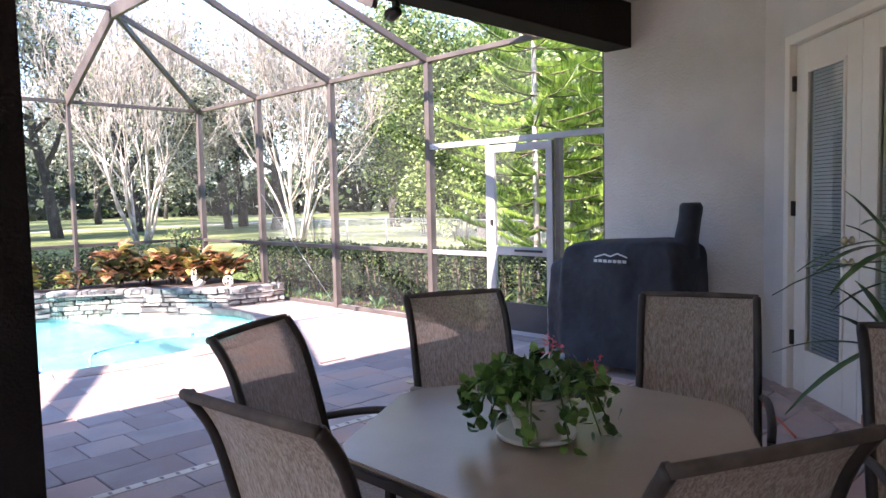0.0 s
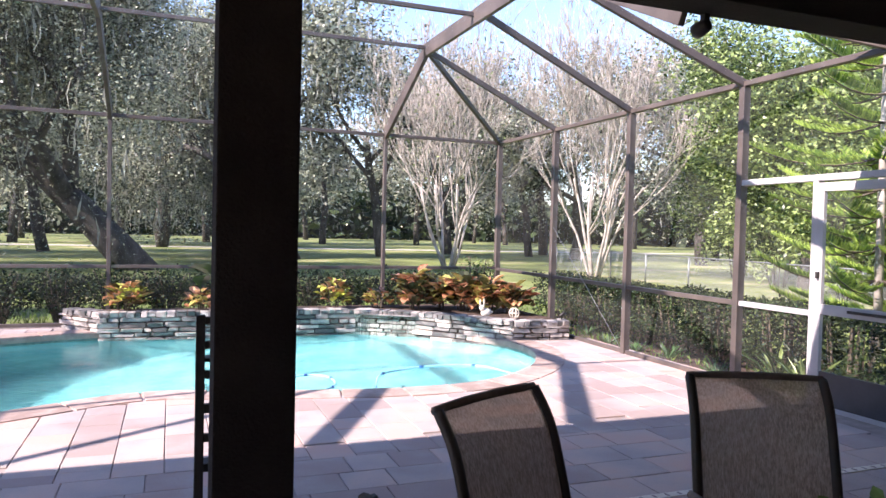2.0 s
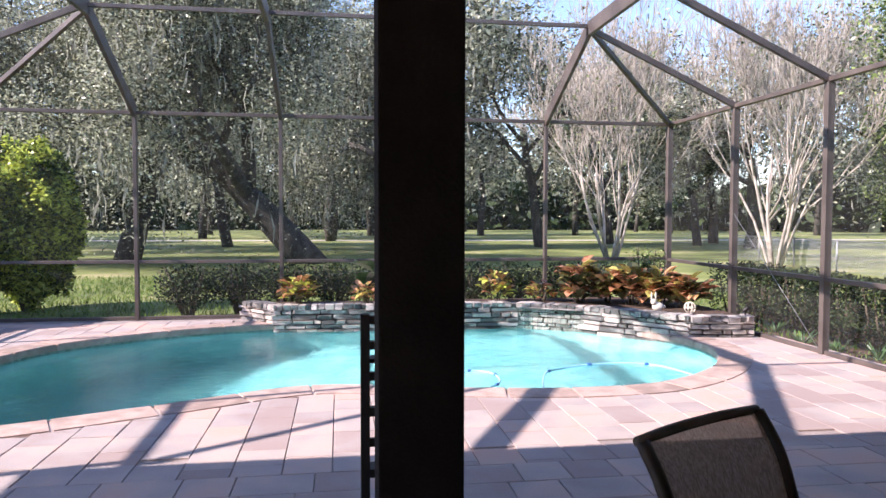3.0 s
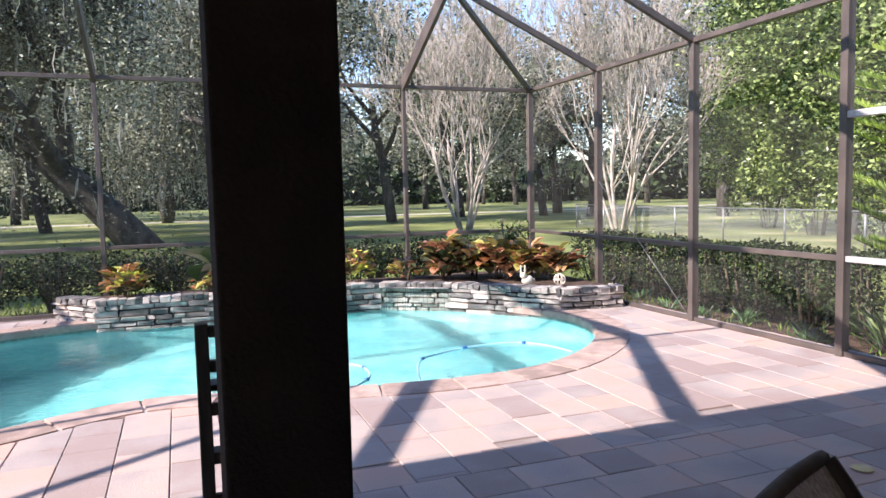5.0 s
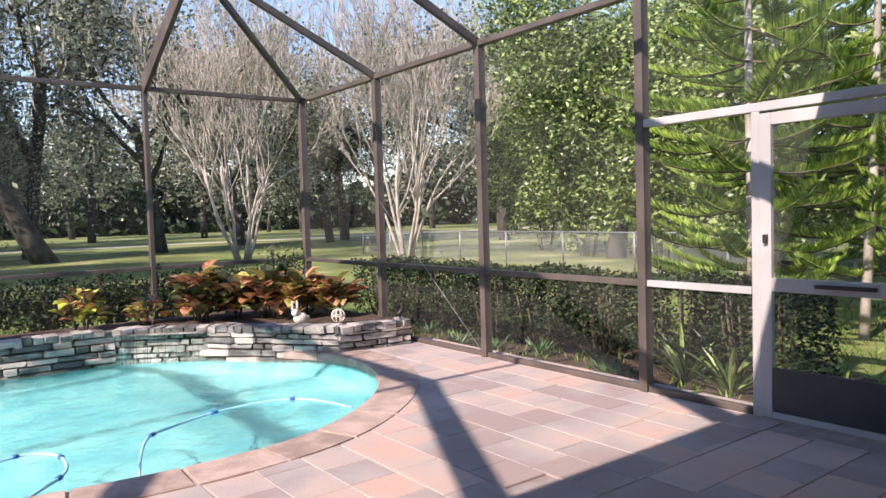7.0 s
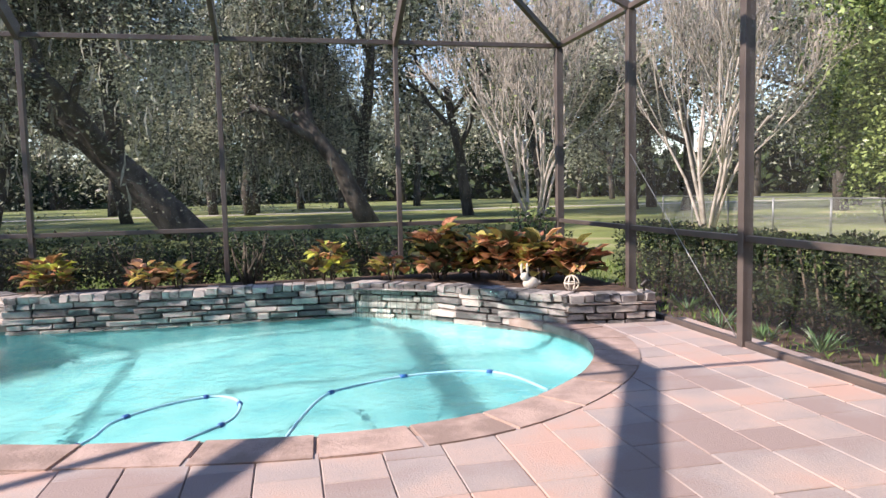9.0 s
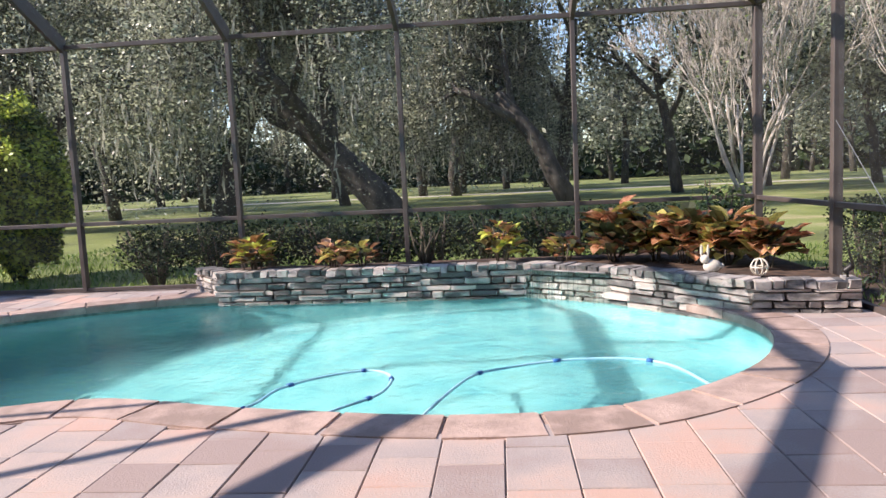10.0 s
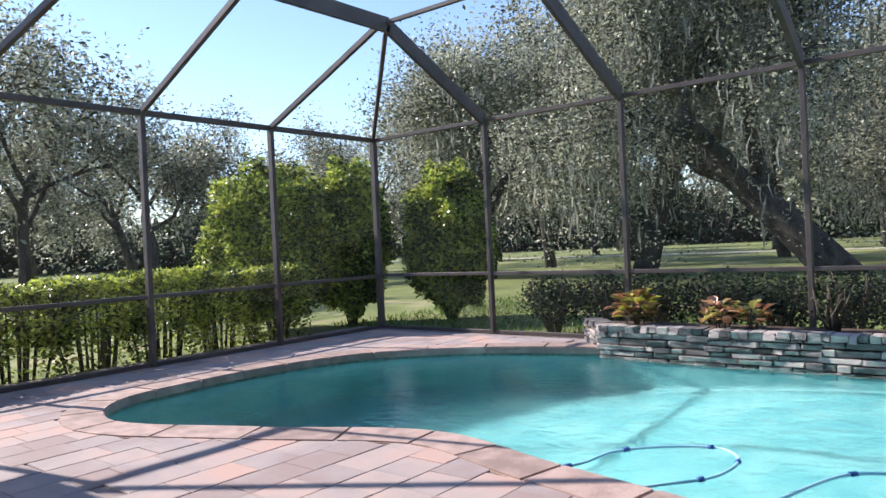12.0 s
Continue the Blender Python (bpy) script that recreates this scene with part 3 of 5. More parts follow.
panel((XR, -5.85, RAIL), (XR, -6.79, RAIL), (XR, -6.79, 2.1), (XR, -5.85, 2.1))
panel((XR, -7.72, 0.05), (XR, -8.3, 0.05), (XR, -8.3, 2.1), (XR, -7.72, 2.1))
panel((XR, -5.85, 2.1), (XR, -8.3, 2.1), (XR, -8.3, EAVE), (XR, -5.85, EAVE))
for X, F in ((XL, FX0), (XR, FX1)):
    e = [YB] + (WESTY if X == XL else SIDEY)[::-1] + [YH]
    f = [FY1, FY1, -3.92, FY0, FY0]
    for i in range(4):
        if i == 0 or i == 3:
            panel((X, e[i], EAVE if i == 0 else EAVE), (X, e[i + 1], EAVE), (F, f[i], FLAT))
        else:
            panel((X, e[i], EAVE), (X, e[i + 1], EAVE), (F, f[i + 1], FLAT), (F, f[i], FLAT))

tube("brace_cable", [(-0.035, -3.88, 0.06), (-0.035, -2.06, 1.62)], 0.004, GALV, cage, 6)

# screen door
sd = thing("screen_door", "pale grey aluminium screen door with dark kick plate, closed", "door", (-0.045, -7.25, 0), kind="structure")


def door_part(name, y0, y1, z0, z1, mat, x0=-0.02, x1=0.02, label=""):
    return part(name, box(bmesh.new(), x0, x1, y0 + 7.25, y1 + 7.25, z0, z1, 0.004), mat, sd, label)


door_part("stile", -6.91, -6.83, 0.02, 2.05, DOORWHITE)
door_part("stile", -7.68, -7.60, 0.02, 2.05, DOORWHITE)
door_part("top_rail", -7.60, -6.91, 1.97, 2.05, DOORWHITE)
door_part("lock_rail", -7.60, -6.91, 0.87, 0.96, DOORWHITE)
door_part("bottom_rail", -7.60, -6.91, 0.02, 0.06, DOORWHITE)
door_part("kick_plate", -7.60, -6.91, 0.06, 0.36, KICK, -0.012, 0.012, "dark kick plate")
door_part("screen_panel", -7.60, -6.91, 0.36, 0.87, SCREEN, -0.001, 0.001)
door_part("screen_panel", -7.60, -6.91, 0.96, 1.97, SCREEN, -0.001, 0.001)
door_part("handle", -6.89, -6.865, 1.19, 1.25, BLACKMETAL, -0.05, -0.015, "black pull handle")
door_part("push_bar", -7.56, -7.2, 0.91, 0.935, BLACKMETAL, -0.05, -0.03, "dark push bar")

# ---- planter ----
FRONT = [Vector(p) for p in ((-6.38, -0.74, 0), (-5.1, -0.80, 0), (-4.0, -0.80, 0), (-2.82, -0.84, 0), (-1.95, -1.40, 0), (-1.42, -2.02, 0), (-0.95, -2.62, 0), (-0.13, -2.74, 0))]
planter = thing("stone_planter", "raised planter wall of stacked grey and tan ledgestone", "planter", (-3.2, -0.6, -0.2), kind="structure")
PT = 0.27
bm = bmesh.new()
back = [Vector((-6.93, -0.09, 0)), Vector((-0.13, -0.09, 0))]
outl = [p + Vector((0, 0.10, 0)) for p in FRONT] + [back[1], back[0]]
lo = [bm.verts.new((p.x, p.y, -0.2)) for p in outl]
hi = [bm.verts.new((p.x, p.y, PT - 0.02)) for p in outl]
for i in range(len(outl)):
    j = (i + 1) % len(outl)
    bm.faces.new((lo[i], lo[j], hi[j], hi[i]))
bm.faces.new(hi)
bmesh.ops.recalc_face_normals(bm, faces=bm.faces)
core = part("planter_core", bm, SOIL, None)
tagged(core, "dark mulch and soil filling the stone planter", "soil", kind="structure")


def stone_mesh(rng, rough=0.085):
    """A unit stone: front face proud and uneven, edges worn."""
    bm = bmesh.new()
    bmesh.ops.create_cube(bm, size=1)
    bmesh.ops.bevel(bm, geom=list(bm.edges), offset=0.07, segments=1, affect="EDGES")
    for v in bm.verts:
        v.co += Vector((rng.uniform(-rough, rough) * 0.3, rng.uniform(-rough, rough), rng.uniform(-rough, rough)))
    return mesh_of("stone", bm, LEDGE)


rng = random.Random(5)
STONES = [stone_mesh(rng) for _ in range(10)]
WETS = [m.copy() for m in STONES[:4]]
for m in WETS:
    m.materials[0] = WETSTONE


def lay_stone(mesh, centre, along, l, d, h, name="stone"):
    ob = new(name, mesh)
    ob.parent = planter
    a = Vector(along).normalized()
    n = Vector((-a.y, a.x, 0))
    ob.matrix_basis = Matrix.Translation(Vector(centre) - planter.location) @ Matrix((a * l, n * d, Vector((0, 0, h)))).transposed().to_4x4()
    return ob


lines = list(zip(FRONT, FRONT[1:])) + [(back[0], FRONT[0])]
for k, (p, q) in enumerate(lines):
    a = (q - p).normalized()
    total = (q - p).length
    z = -0.2 if k < 6 else -0.02
    wet = k == 3
    while z < PT - 0.075:
        h = rng.uniform(0.055, 0.085)
        h = min(h, PT - 0.06 - z)
        s = -rng.uniform(0, 0.1)
        while s < total - 0.02:
            l = min(rng.uniform(0.11, 0.42), total - s + 0.015)
            if total - s - l < 0.09:
                l = total - s + 0.015
            c = p + a * (s + l / 2) + Vector((a.y, -a.x, 0)) * -0.04
            lay_stone(rng.choice(WETS if wet else STONES), (c.x, c.y, z + h / 2), a, l - 0.017, 0.15 + rng.uniform(-0.03, 0.05) - (0.05 if wet else 0), h - 0.013)
            s += l
        z += h
    s = 0.0
    while s < total - 0.03:
        l = min(rng.uniform(0.07, 0.16), total - s)
        c = p + a * (s + l / 2) + Vector((a.y, -a.x, 0)) * -0.07
        lay_stone(rng.choice(STONES), (c.x, c.y, PT - 0.03 + rng.uniform(-0.006, 0.01)), a, l - 0.006, 0.24 + rng.uniform(-0.02, 0.03), 0.075, "cap_stone")
        s += l
# spillway lip and thin falls
p, q = FRONT[3], FRONT[4]
a = (q - p).normalized()
nrm = Vector((a.y, -a.x, 0))
bm = bar(bmesh.new(), p + a * 0.03 + nrm * 0.05 + Vector((0, 0, PT - 0.055)), q - a * 0.03 + nrm * 0.05 + Vector((0, 0, PT - 0.055)), 0.09, 0.016)
tagged(part("spillway_lip", bm, LEDGE), "pale stone spillway lip of the pool waterfall", "spillway", kind="structure")
fv, ff = [], []
rngf = random.Random(8)
for i in range(26):
    s = rngf.uniform(0.04, 1.0)
    c = p + a * s + nrm * (0.10 + rngf.uniform(0, 0.02))
    join((fv, ff), tube_data([(c.x, c.y, PT - 0.05), (c.x + nrm.x * 0.02, c.y + nrm.y * 0.02, 0.1), (c.x + nrm.x * 0.03, c.y + nrm.y * 0.03, WATER_Z)], [0.002, 0.003, 0.004], 4))
fall = tagged(raw("waterfall", fv, ff, WATER), "thin trickles of water over the spillway stones", "waterfall", kind="stuff")
fall.visible_shadow = False

# ---- far grounds ----
bm = bar(bmesh.new(), (-80, 44, -0.085), (90, 38, -0.085), 2.2, 0.02, 0)
structure("road", bm, ROADM, "pale sandy track across the lawn", "track")


# ---- plants ----
def grow(rng, out, tips, p, d, length, r, level, kids=3, wander=0.25, rise=0.12, shrink=0.68, spread=0.75, sides=6, thin=0.0):
    pts, rad = [Vector(p)], [r]
    d = Vector(d).normalized()
    n = 4
    for i in range(n):
        d = (d + Vector([rng.gauss(0, wander) * 0.5 for _ in range(3)]) + Vector((0, 0, rise * 0.5))).normalized()
        pts.append(pts[-1] + d * length / n)
        rad.append(max(r * (1 - 0.45 * (i + 1) / n), thin))
    join(out, tube_data(pts, rad, max(3, sides)))
    if level == 0:
        tips.extend(pts[1:])
        return
    for k in range(kids):
        t = rng.uniform(0.45, 1.0)
        i = min(int(t * n), n - 1)
        q = pts[i].lerp(pts[i + 1], t * n - i)
        side = Vector([rng.gauss(0, 1) for _ in range(3)])
        side = (side - d * side.dot(d)).normalized()
        grow(rng, out, tips, q, d + side * spread * rng.uniform(0.6, 1.3), length * shrink * rng.uniform(0.75, 1.15), rad[i] * 0.6, level - 1,
             kids, wander, rise, shrink, spread, sides - 1, thin)
    tips.append(pts[-1])


def tree(label, category, at, seed, height, lean, trunk_r, leafmat, leaves, leaf_size, blur, levels=4, kids=3, barkmat=None, spread=0.75, rise=0.1,
         moss=0, trunks=1, splay=0.0, group="", wander=0.25, shrink=0.68, thin=0.0):
    ob = thing("tree", label, category, at, group)
    rng, nr = random.Random(seed), np.random.default_rng(seed)
    out, tips = ([], []), []
    for k in range(trunks):
        an = 2 * math.pi * (k + rng.random() * 0.5) / trunks
        d = Vector(lean) + Vector((math.cos(an), math.sin(an), 0)) * splay * rng.uniform(0.5, 1.2)
        grow(rng, out, tips, Vector((math.cos(an), math.sin(an), 0)) * (trunk_r * 1.2 if trunks > 1 else 0) + Vector((0, 0, -0.3)), d, height * 0.42,
             trunk_r * (rng.uniform(0.7, 1.1) if trunks > 1 else 1), levels, kids, wander, rise, shrink, spread, 9, thin)
    raw("trunk", out[0], out[1], barkmat or BARK, ob, True)
    tp = np.array([tuple(t) for t in tips])
    if leaves:
        c = tp[nr.integers(0, len(tp), leaves)] + np.clip(nr.normal(size=(leaves, 3)), -1.5, 1.5) * blur * nr.uniform(0.3, 1.1, (leaves, 1))
        if moss:
            c[:, 2] -= nr.exponential(1.1, len(c)) * (nr.random(len(c)) < 0.4)
        c = c[c[:, 2] > 0.5]
        v, f = leaf_cloud(nr, c, leaf_size)
        tagged(cloud_object("crown", v, f, leafmat, ob), kind="stuff")
    if moss:
        c = tp[nr.integers(0, len(tp), moss)] + nr.normal(size=(moss, 3)) * blur * 0.6
        c[:, 2] -= nr.exponential(0.9, len(c))
        c = c[c[:, 2] > 1.6]
        v, f = leaf_cloud(nr, c, 0.7, 6.0, 0.10)
        tagged(cloud_object("hanging_moss", v, f, MOSS, ob), kind="stuff")
    return ob


def shrub(name, label, category, at, seed, size, leafmat, leaves, leaf_size, stems=9, shell=0.35, group="", tall=None, narrow=0.5):
    """Twiggy stems inside a rounded, uneven mass of leaves; size: half width, half depth, height."""
    ob = thing(name, label, category, at, group)
    rng, nr = random.Random(seed), np.random.default_rng(seed)
    sx, sy, h = size
    for k in range(stems):
        an = rng.random() * 6.283
        e = Vector((math.cos(an) * sx * rng.uniform(0.2, 0.85), math.sin(an) * sy * rng.uniform(0.2, 0.85), h * rng.uniform(0.55, 0.9)))
        m = e * 0.5 + Vector((rng.uniform(-.05, .05), rng.uniform(-.05, .05), 0))
        v, f = tube_data([(e.x * .15, e.y * .15, -0.05), m, e], [0.018, 0.013, 0.006], 5)
        raw("stem", v, f, STEM, ob, True)
    d = nr.normal(size=(leaves, 3))
    d /= np.linalg.norm(d, axis=1)[:, None]
    r = 1 - shell * np.abs(nr.normal(size=(leaves, 1))) * 0.6
    lump = 1 + 0.2 * np.sin(d[:, 1:2] * 11 + d[:, 2:] * 9 + seed) * np.sin(d[:, :1] * 10) * (size[2] > 4) + 0.16 * np.sin(d[:, :1] * 7 + seed) * np.cos(d[:, 1:2] * 6 + d[:, 2:] * 5)
    c = d * np.clip(r, 0.1, 1.1) * lump * np.array([[sx, sy, h * 0.5 * (0.84 if tall is None else tall)]])
    c[:, 2] += h * 0.55
    c = c[c[:, 2] > 0.02]
    v, f = leaf_cloud(nr, c, leaf_size, 0.0, narrow)
    tagged(cloud_object("foliage", v, f, leafmat, ob), kind="stuff")
    return ob


def big_leaves(nr, n, base, spread, height, length, width, upright=0.5, cup=0.12):
    """Broad pointed leaves, six corners each, rising from the stems."""
    v, f = [], []
    for i in range(n):
        an = nr.uniform(0, 6.283)
        r = spread * math.sqrt(nr.uniform(0, 1))
        p = Vector((base[0] + math.cos(an) * r, base[1] + math.sin(an) * r, base[2] + height * nr.uniform(0.25, 1.0) * (1 - 0.35 * (r / max(spread, 0.01)) ** 2)))
        a2 = an + nr.normal() * 0.8
        d = Vector((math.cos(a2), math.sin(a2), upright + nr.normal() * 0.45)).normalized()
        w = d.cross(Vector((0, 0, 1))).normalized()
        up = w.cross(d)
        L, W = length * nr.uniform(0.65, 1.25), width * nr.uniform(0.7, 1.2)
        pts = [p, p + d * L * .3 + w * W * .42 + up * cup * W, p + d * L * .68 + w * W * .4 + up * cup * W - up * L * .04, p + d * L - up * L * .15,
               p + d * L * .68 - w * W * .4 + up * cup * W - up * L * .04, p + d * L * .3 - w * W * .42 + up * cup * W]
        o = len(v)
        v += [tuple(q) for q in pts] + [tuple(p + d * L * .5 - up * L * 0.02)]
        f += [(o, o + 1, o + 6), (o + 1, o + 2, o + 6), (o + 2, o + 3, o + 6), (o + 3, o + 4, o + 6), (o + 4, o + 5, o + 6), (o + 5, o, o + 6)]
    return v, f


def croton(at, seed, spread, height, n, mat, label, length=0.17):
    ob = thing("croton", label, "plant", at, "crotons in the planter")
    nr = np.random.default_rng(seed)
    for k in range(5 + int(spread * 14)):
        an, r = nr.uniform(0, 6.283), spread * nr.uniform(0.1, 0.8)
        tube("stem", [(math.cos(an) * r * .5, math.sin(an) * r * .5, -0.03), (math.cos(an) * r, math.sin(an) * r, height * nr.uniform(.5, .85))], 0.008, STEM, ob, 5)
    v, f = big_leaves(nr, n, (0, 0, 0), spread, height, length, length * 0.95, 0.55, 0.18)
    tagged(raw("foliage", v, f, mat, ob), kind="stuff")
    return ob


ZP = PT - 0.02
croton((-6.08, -0.47, ZP), 1, 0.24, 0.42, 85, CROTONY, "croton with yellow-green and orange leaves in the planter")
croton((-5.05, -0.48, ZP), 2, 0.19, 0.34, 46, CROTON, "small croton with dull orange leaves in the planter", 0.15)
croton((-4.73, -0.50, ZP), 3, 0.16, 0.28, 44, CROTON, "small red and yellow croton in the planter", 0.15)
croton((-3.06, -0.5, ZP), 4, 0.19, 0.48, 55, CROTONY, "leggy croton with one bright lime leaf cluster", 0.16)
croton((-2.36, -0.55, ZP), 5, 0.2, 0.30, 60, CROTON, "low rust-red croton in the planter", 0.14)
for k, (x, y, s, h) in enumerate(((-1.80, -0.75, .26, .60), (-1.40, -0.85, .26, .52), (-1.10, -1.15, .27, .55), (-0.75, -1.35, .27, .50), (-0.5, -1.65, .24, .46))):
    croton((x, y, ZP), 20 + k, s, h, 120, CROTON, "bushy croton with large copper, orange and green leaves", 0.215)
shrub("shrub", "slender light green shrub behind the crotons", "shrub", (-0.55, -0.35, ZP), 31, (0.35, 0.2, 0.95), GREENLEAF, 500, 0.06, 7, 0.8)
shrub("shrub", "bare dark twiggy shrub in the planter", "shrub", (-3.98, -0.4, ZP), 32, (0.25, 0.15, 0.55), DARKLEAF, 90, 0.05, 16, 0.8)

# rabbit and openwork ball in the planter
def ball(bm, c, s):
    bmesh.ops.create_icosphere(bm, subdivisions=3, radius=1, matrix=Matrix.Translation(c) @ Matrix.Diagonal((*s, 1)))


bm = bmesh.new()
ball(bm, (0, 0, 0.06), (0.085, 0.055, 0.065))
ball(bm, (-0.07, -0.01, 0.13), (0.042, 0.038, 0.045))
for s in (-1, 1):
    ball(bm, (-0.07 + s * 0.03, -0.01, 0.21), (0.014, 0.012, 0.06))
ball(bm, (0.085, 0, 0.06), (0.025, 0.025, 0.025))
rab = part("rabbit_statue", bm, CERAMIC, None, smooth=True)
rab.location = (-1.12, -2.03, PT)
tagged(rab, "small ivory ceramic rabbit statue on the planter edge", "statue")
orb = thing("garden_orb", "ivory openwork ball on the planter edge", "ornament", (-0.78, -2.28, PT + 0.075))
for k in range(4):
    an = math.pi * k / 4
    ring = [(0.075 * math.cos(t) * math.cos(an), 0.075 * math.cos(t) * math.sin(an), 0.075 * math.sin(t)) for t in [6.2832 * i / 20 for i in range(21)]]
    tube("hoop", ring, 0.007, CERAMIC, orb, 6)
tube("hoop", [(0.075 * math.cos(t), 0.075 * math.sin(t), 0) for t in [6.2832 * i / 20 for i in range(21)]], 0.007, CERAMIC, orb, 6)

spot = thing("garden_spotlight", "small black garden spotlight on the planter corner", "light fixture", (-0.2, -2.66, PT - 0.005))
part("stake", box(bmesh.new(), -0.008, 0.008, -0.008, 0.008, 0, 0.07, 0.002), BLACKMETAL, spot)
bm = lathe(bmesh.new(), [(0.014, -0.04), (0.022, -0.03), (0.028, 0.03), (0.03, 0.045), (0.024, 0.045)], 16)
bm.transform(Matrix.Translation((0, 0, 0.09)) @ Matrix.Rotation(radians(55), 4, "Y"))
part("housing", bm, BLACKMETAL, spot, smooth=True)

# ---- pool hoses ----
def hose(label, pts, at):
    ob = thing("pool_hose", label, "hose", at, "pool cleaner hoses")
    cur = spline([(x, y, WATER_Z + 0.004) for x, y in pts], 8)
    body = tube("hose", [p - Vector(at) for p in cur], 0.011, HOSE, ob, 6)
    for i in range(5, len(cur) - 1, 13):
        tube("joint", [cur[i] - Vector(at), cur[i + 1] - Vector(at)], 0.02, HOSEBLUE, body, 8)
    return ob


hose("pale blue floating pool hose curving over the water", [(-3.6, -5.08), (-3.55, -4.75), (-3.33, -4.06), (-3.08, -3.84), (-2.68, -3.67), (-2.23, -3.655), (-1.94, -3.85), (-1.80, -4.33)], (-2.6, -4.3, WATER_Z))
hose("pale blue pool hose in a loop beside the coping", [(-4.83, -4.87), (-4.67, -4.53), (-4.61, -4.23), (-4.39, -3.965), (-4.09, -3.815), (-3.91, -3.92), (-3.86, -4.16), (-3.92, -4.43), (-4.11, -4.67), (-4.3, -4.95)], (-4.0, -4.5, WATER_Z))

# ---- patio furniture ----
def sling_material():
    m = SLING
    nt, n = m.node_tree, m.node_tree.nodes
    mix, tr = n.new("ShaderNodeMixShader"), n.new("ShaderNodeBsdfTransparent")
    mix.inputs[0].default_value = 0.09
    nt.links.new(n["Principled BSDF"].outputs[0], mix.inputs[1])
    nt.links.new(tr.outputs[0], mix.inputs[2])
    nt.links.new(mix.outputs[0], n["Material Output"].inputs["Surface"])


sling_material()


def patio_chair():
    ob = thing("patio_chair", "bronze metal patio chair with a woven tan sling", "chair", group="chairs round the patio table")
    side = [(0.26, 0.36), (0.24, 0.40), (0.05, 0.385), (-0.16, 0.375), (-0.24, 0.47), (-0.30, 0.70), (-0.36, 0.90), (-0.43, 1.012)]
    cur = spline([(0, y, z) for y, z in side], 4)
    for s in (-1, 1):
        pts = [Vector((s * 0.245, p.y, p.z)) for p in cur]
        tube("side_rail", pts, 0.018, BLACKMETAL, ob)
        arm = spline([(s * 0.262, -0.30, 0.60), (s * 0.272, -0.05, 0.645), (s * 0.27, 0.2, 0.64), (s * 0.262, 0.30, 0.60)], 4)
        tube("armrest", arm, 0.016, BLACKMETAL, ob)
        part("leg", bar(bmesh.new(), (s * 0.262, 0.30, 0.60), (s * 0.262, 0.27, 0.0), 0.028, 0.035, 0.005), BLACKMETAL, ob)
        part("leg", bar(bmesh.new(), (s * 0.25, -0.20, 0.40), (s * 0.255, -0.33, 0.0), 0.028, 0.035, 0.005), BLACKMETAL, ob)
    for lo, hi, name in ((0, 13, "seat_sling"), (15, len(cur), "back_sling")):
        bm = bmesh.new()
        rows = []
        for p in cur[lo:hi]:
            rows.append([bm.verts.new((x, p.y + 0.018 * (1 - (x / 0.235) ** 2) * (-1 if lo else 0), p.z - 0.02 * (1 - (x / 0.235) ** 2) * (0 if lo else 1)))
                         for x in (-0.235, -0.12, 0, 0.12, 0.235)])
        for p, q in zip(rows, rows[1:]):
            for i in range(4):
                bm.faces.new((p[i], p[i + 1], q[i + 1], q[i]))
        part(name, bm, SLING, ob, smooth=True)
    e = cur[-1]
    tp = spline([(-0.252, e.y, e.z), (-0.1, e.y - 0.012, e.z + 0.004), (0.1, e.y - 0.012, e.z + 0.004), (0.252, e.y, e.z)], 3)
    tube("top_sleeve", [p - Vector((0, 0.008, 0)) for p in tp], 0.0145, SLINGDARK, ob)
    part("stretcher", bar(bmesh.new(), (-0.245, -0.2, 0.36), (0.245, -0.2, 0.36), 0.025, 0.025), BLACKMETAL, ob)
    part("stretcher", bar(bmesh.new(), (-0.245, 0.25, 0.35), (0.245, 0.25, 0.35), 0.025, 0.025), BLACKMETAL, ob)
    return ob


def chair_pose(a, b):
    """Pose by the two ends of the back's top, seen from behind: left end, right end."""
    a, b = Vector(a), Vector(b)
    d = (b - a).normalized()
    m = (a + b) / 2 + Vector((-d.y, d.x)) * 0.43
    return pose(m.x, m.y, 0, 0, 0, math.degrees(math.atan2(d.y, d.x)))


CHAIRS = [((-4.335, -9.475), (-4.775, -9.70)), ((-5.138, -10.33), (-5.096, -10.752)), ((-3.21, -9.66), (-3.66, -9.455)),
          ((-2.731, -10.735), (-2.922, -10.304)), ((-4.823, -11.408), (-4.358, -11.617)), ((-2.98, -11.72), (-3.2, -11.28))]
first = patio_chair()
for a, b in CHAIRS[1:]:
    copy_thing(first, chair_pose(a, b))
first.matrix_basis = chair_pose(*CHAIRS[0])

table = thing("patio_table", "bronze six-sided patio table with a smooth brown top", "table", (-4.05, -10.60, 0))
shape = []
for k in range(6):
    for turn in (-5, 5):
        an = radians(30 + 60 * k + turn)
        shape.append((0.70 * math.cos(an), 0.70 * math.sin(an)))


def prism(shape, z0, z1, grow_by=1.0, bevel=0.0):
    bm = bmesh.new()
    lo = [bm.verts.new((x * grow_by, y * grow_by, z0)) for x, y in shape]
    hi = [bm.verts.new((x * grow_by, y * grow_by, z1)) for x, y in shape]
    bm.faces.new(list(reversed(lo)))
    bm.faces.new(hi)
    for i in range(len(shape)):
        j = (i + 1) % len(shape)
        bm.faces.new((lo[i], lo[j], hi[j], hi[i]))
    if bevel:
        bmesh.ops.bevel(bm, geom=list(bm.edges), offset=bevel, segments=2, affect="EDGES")
    return bm


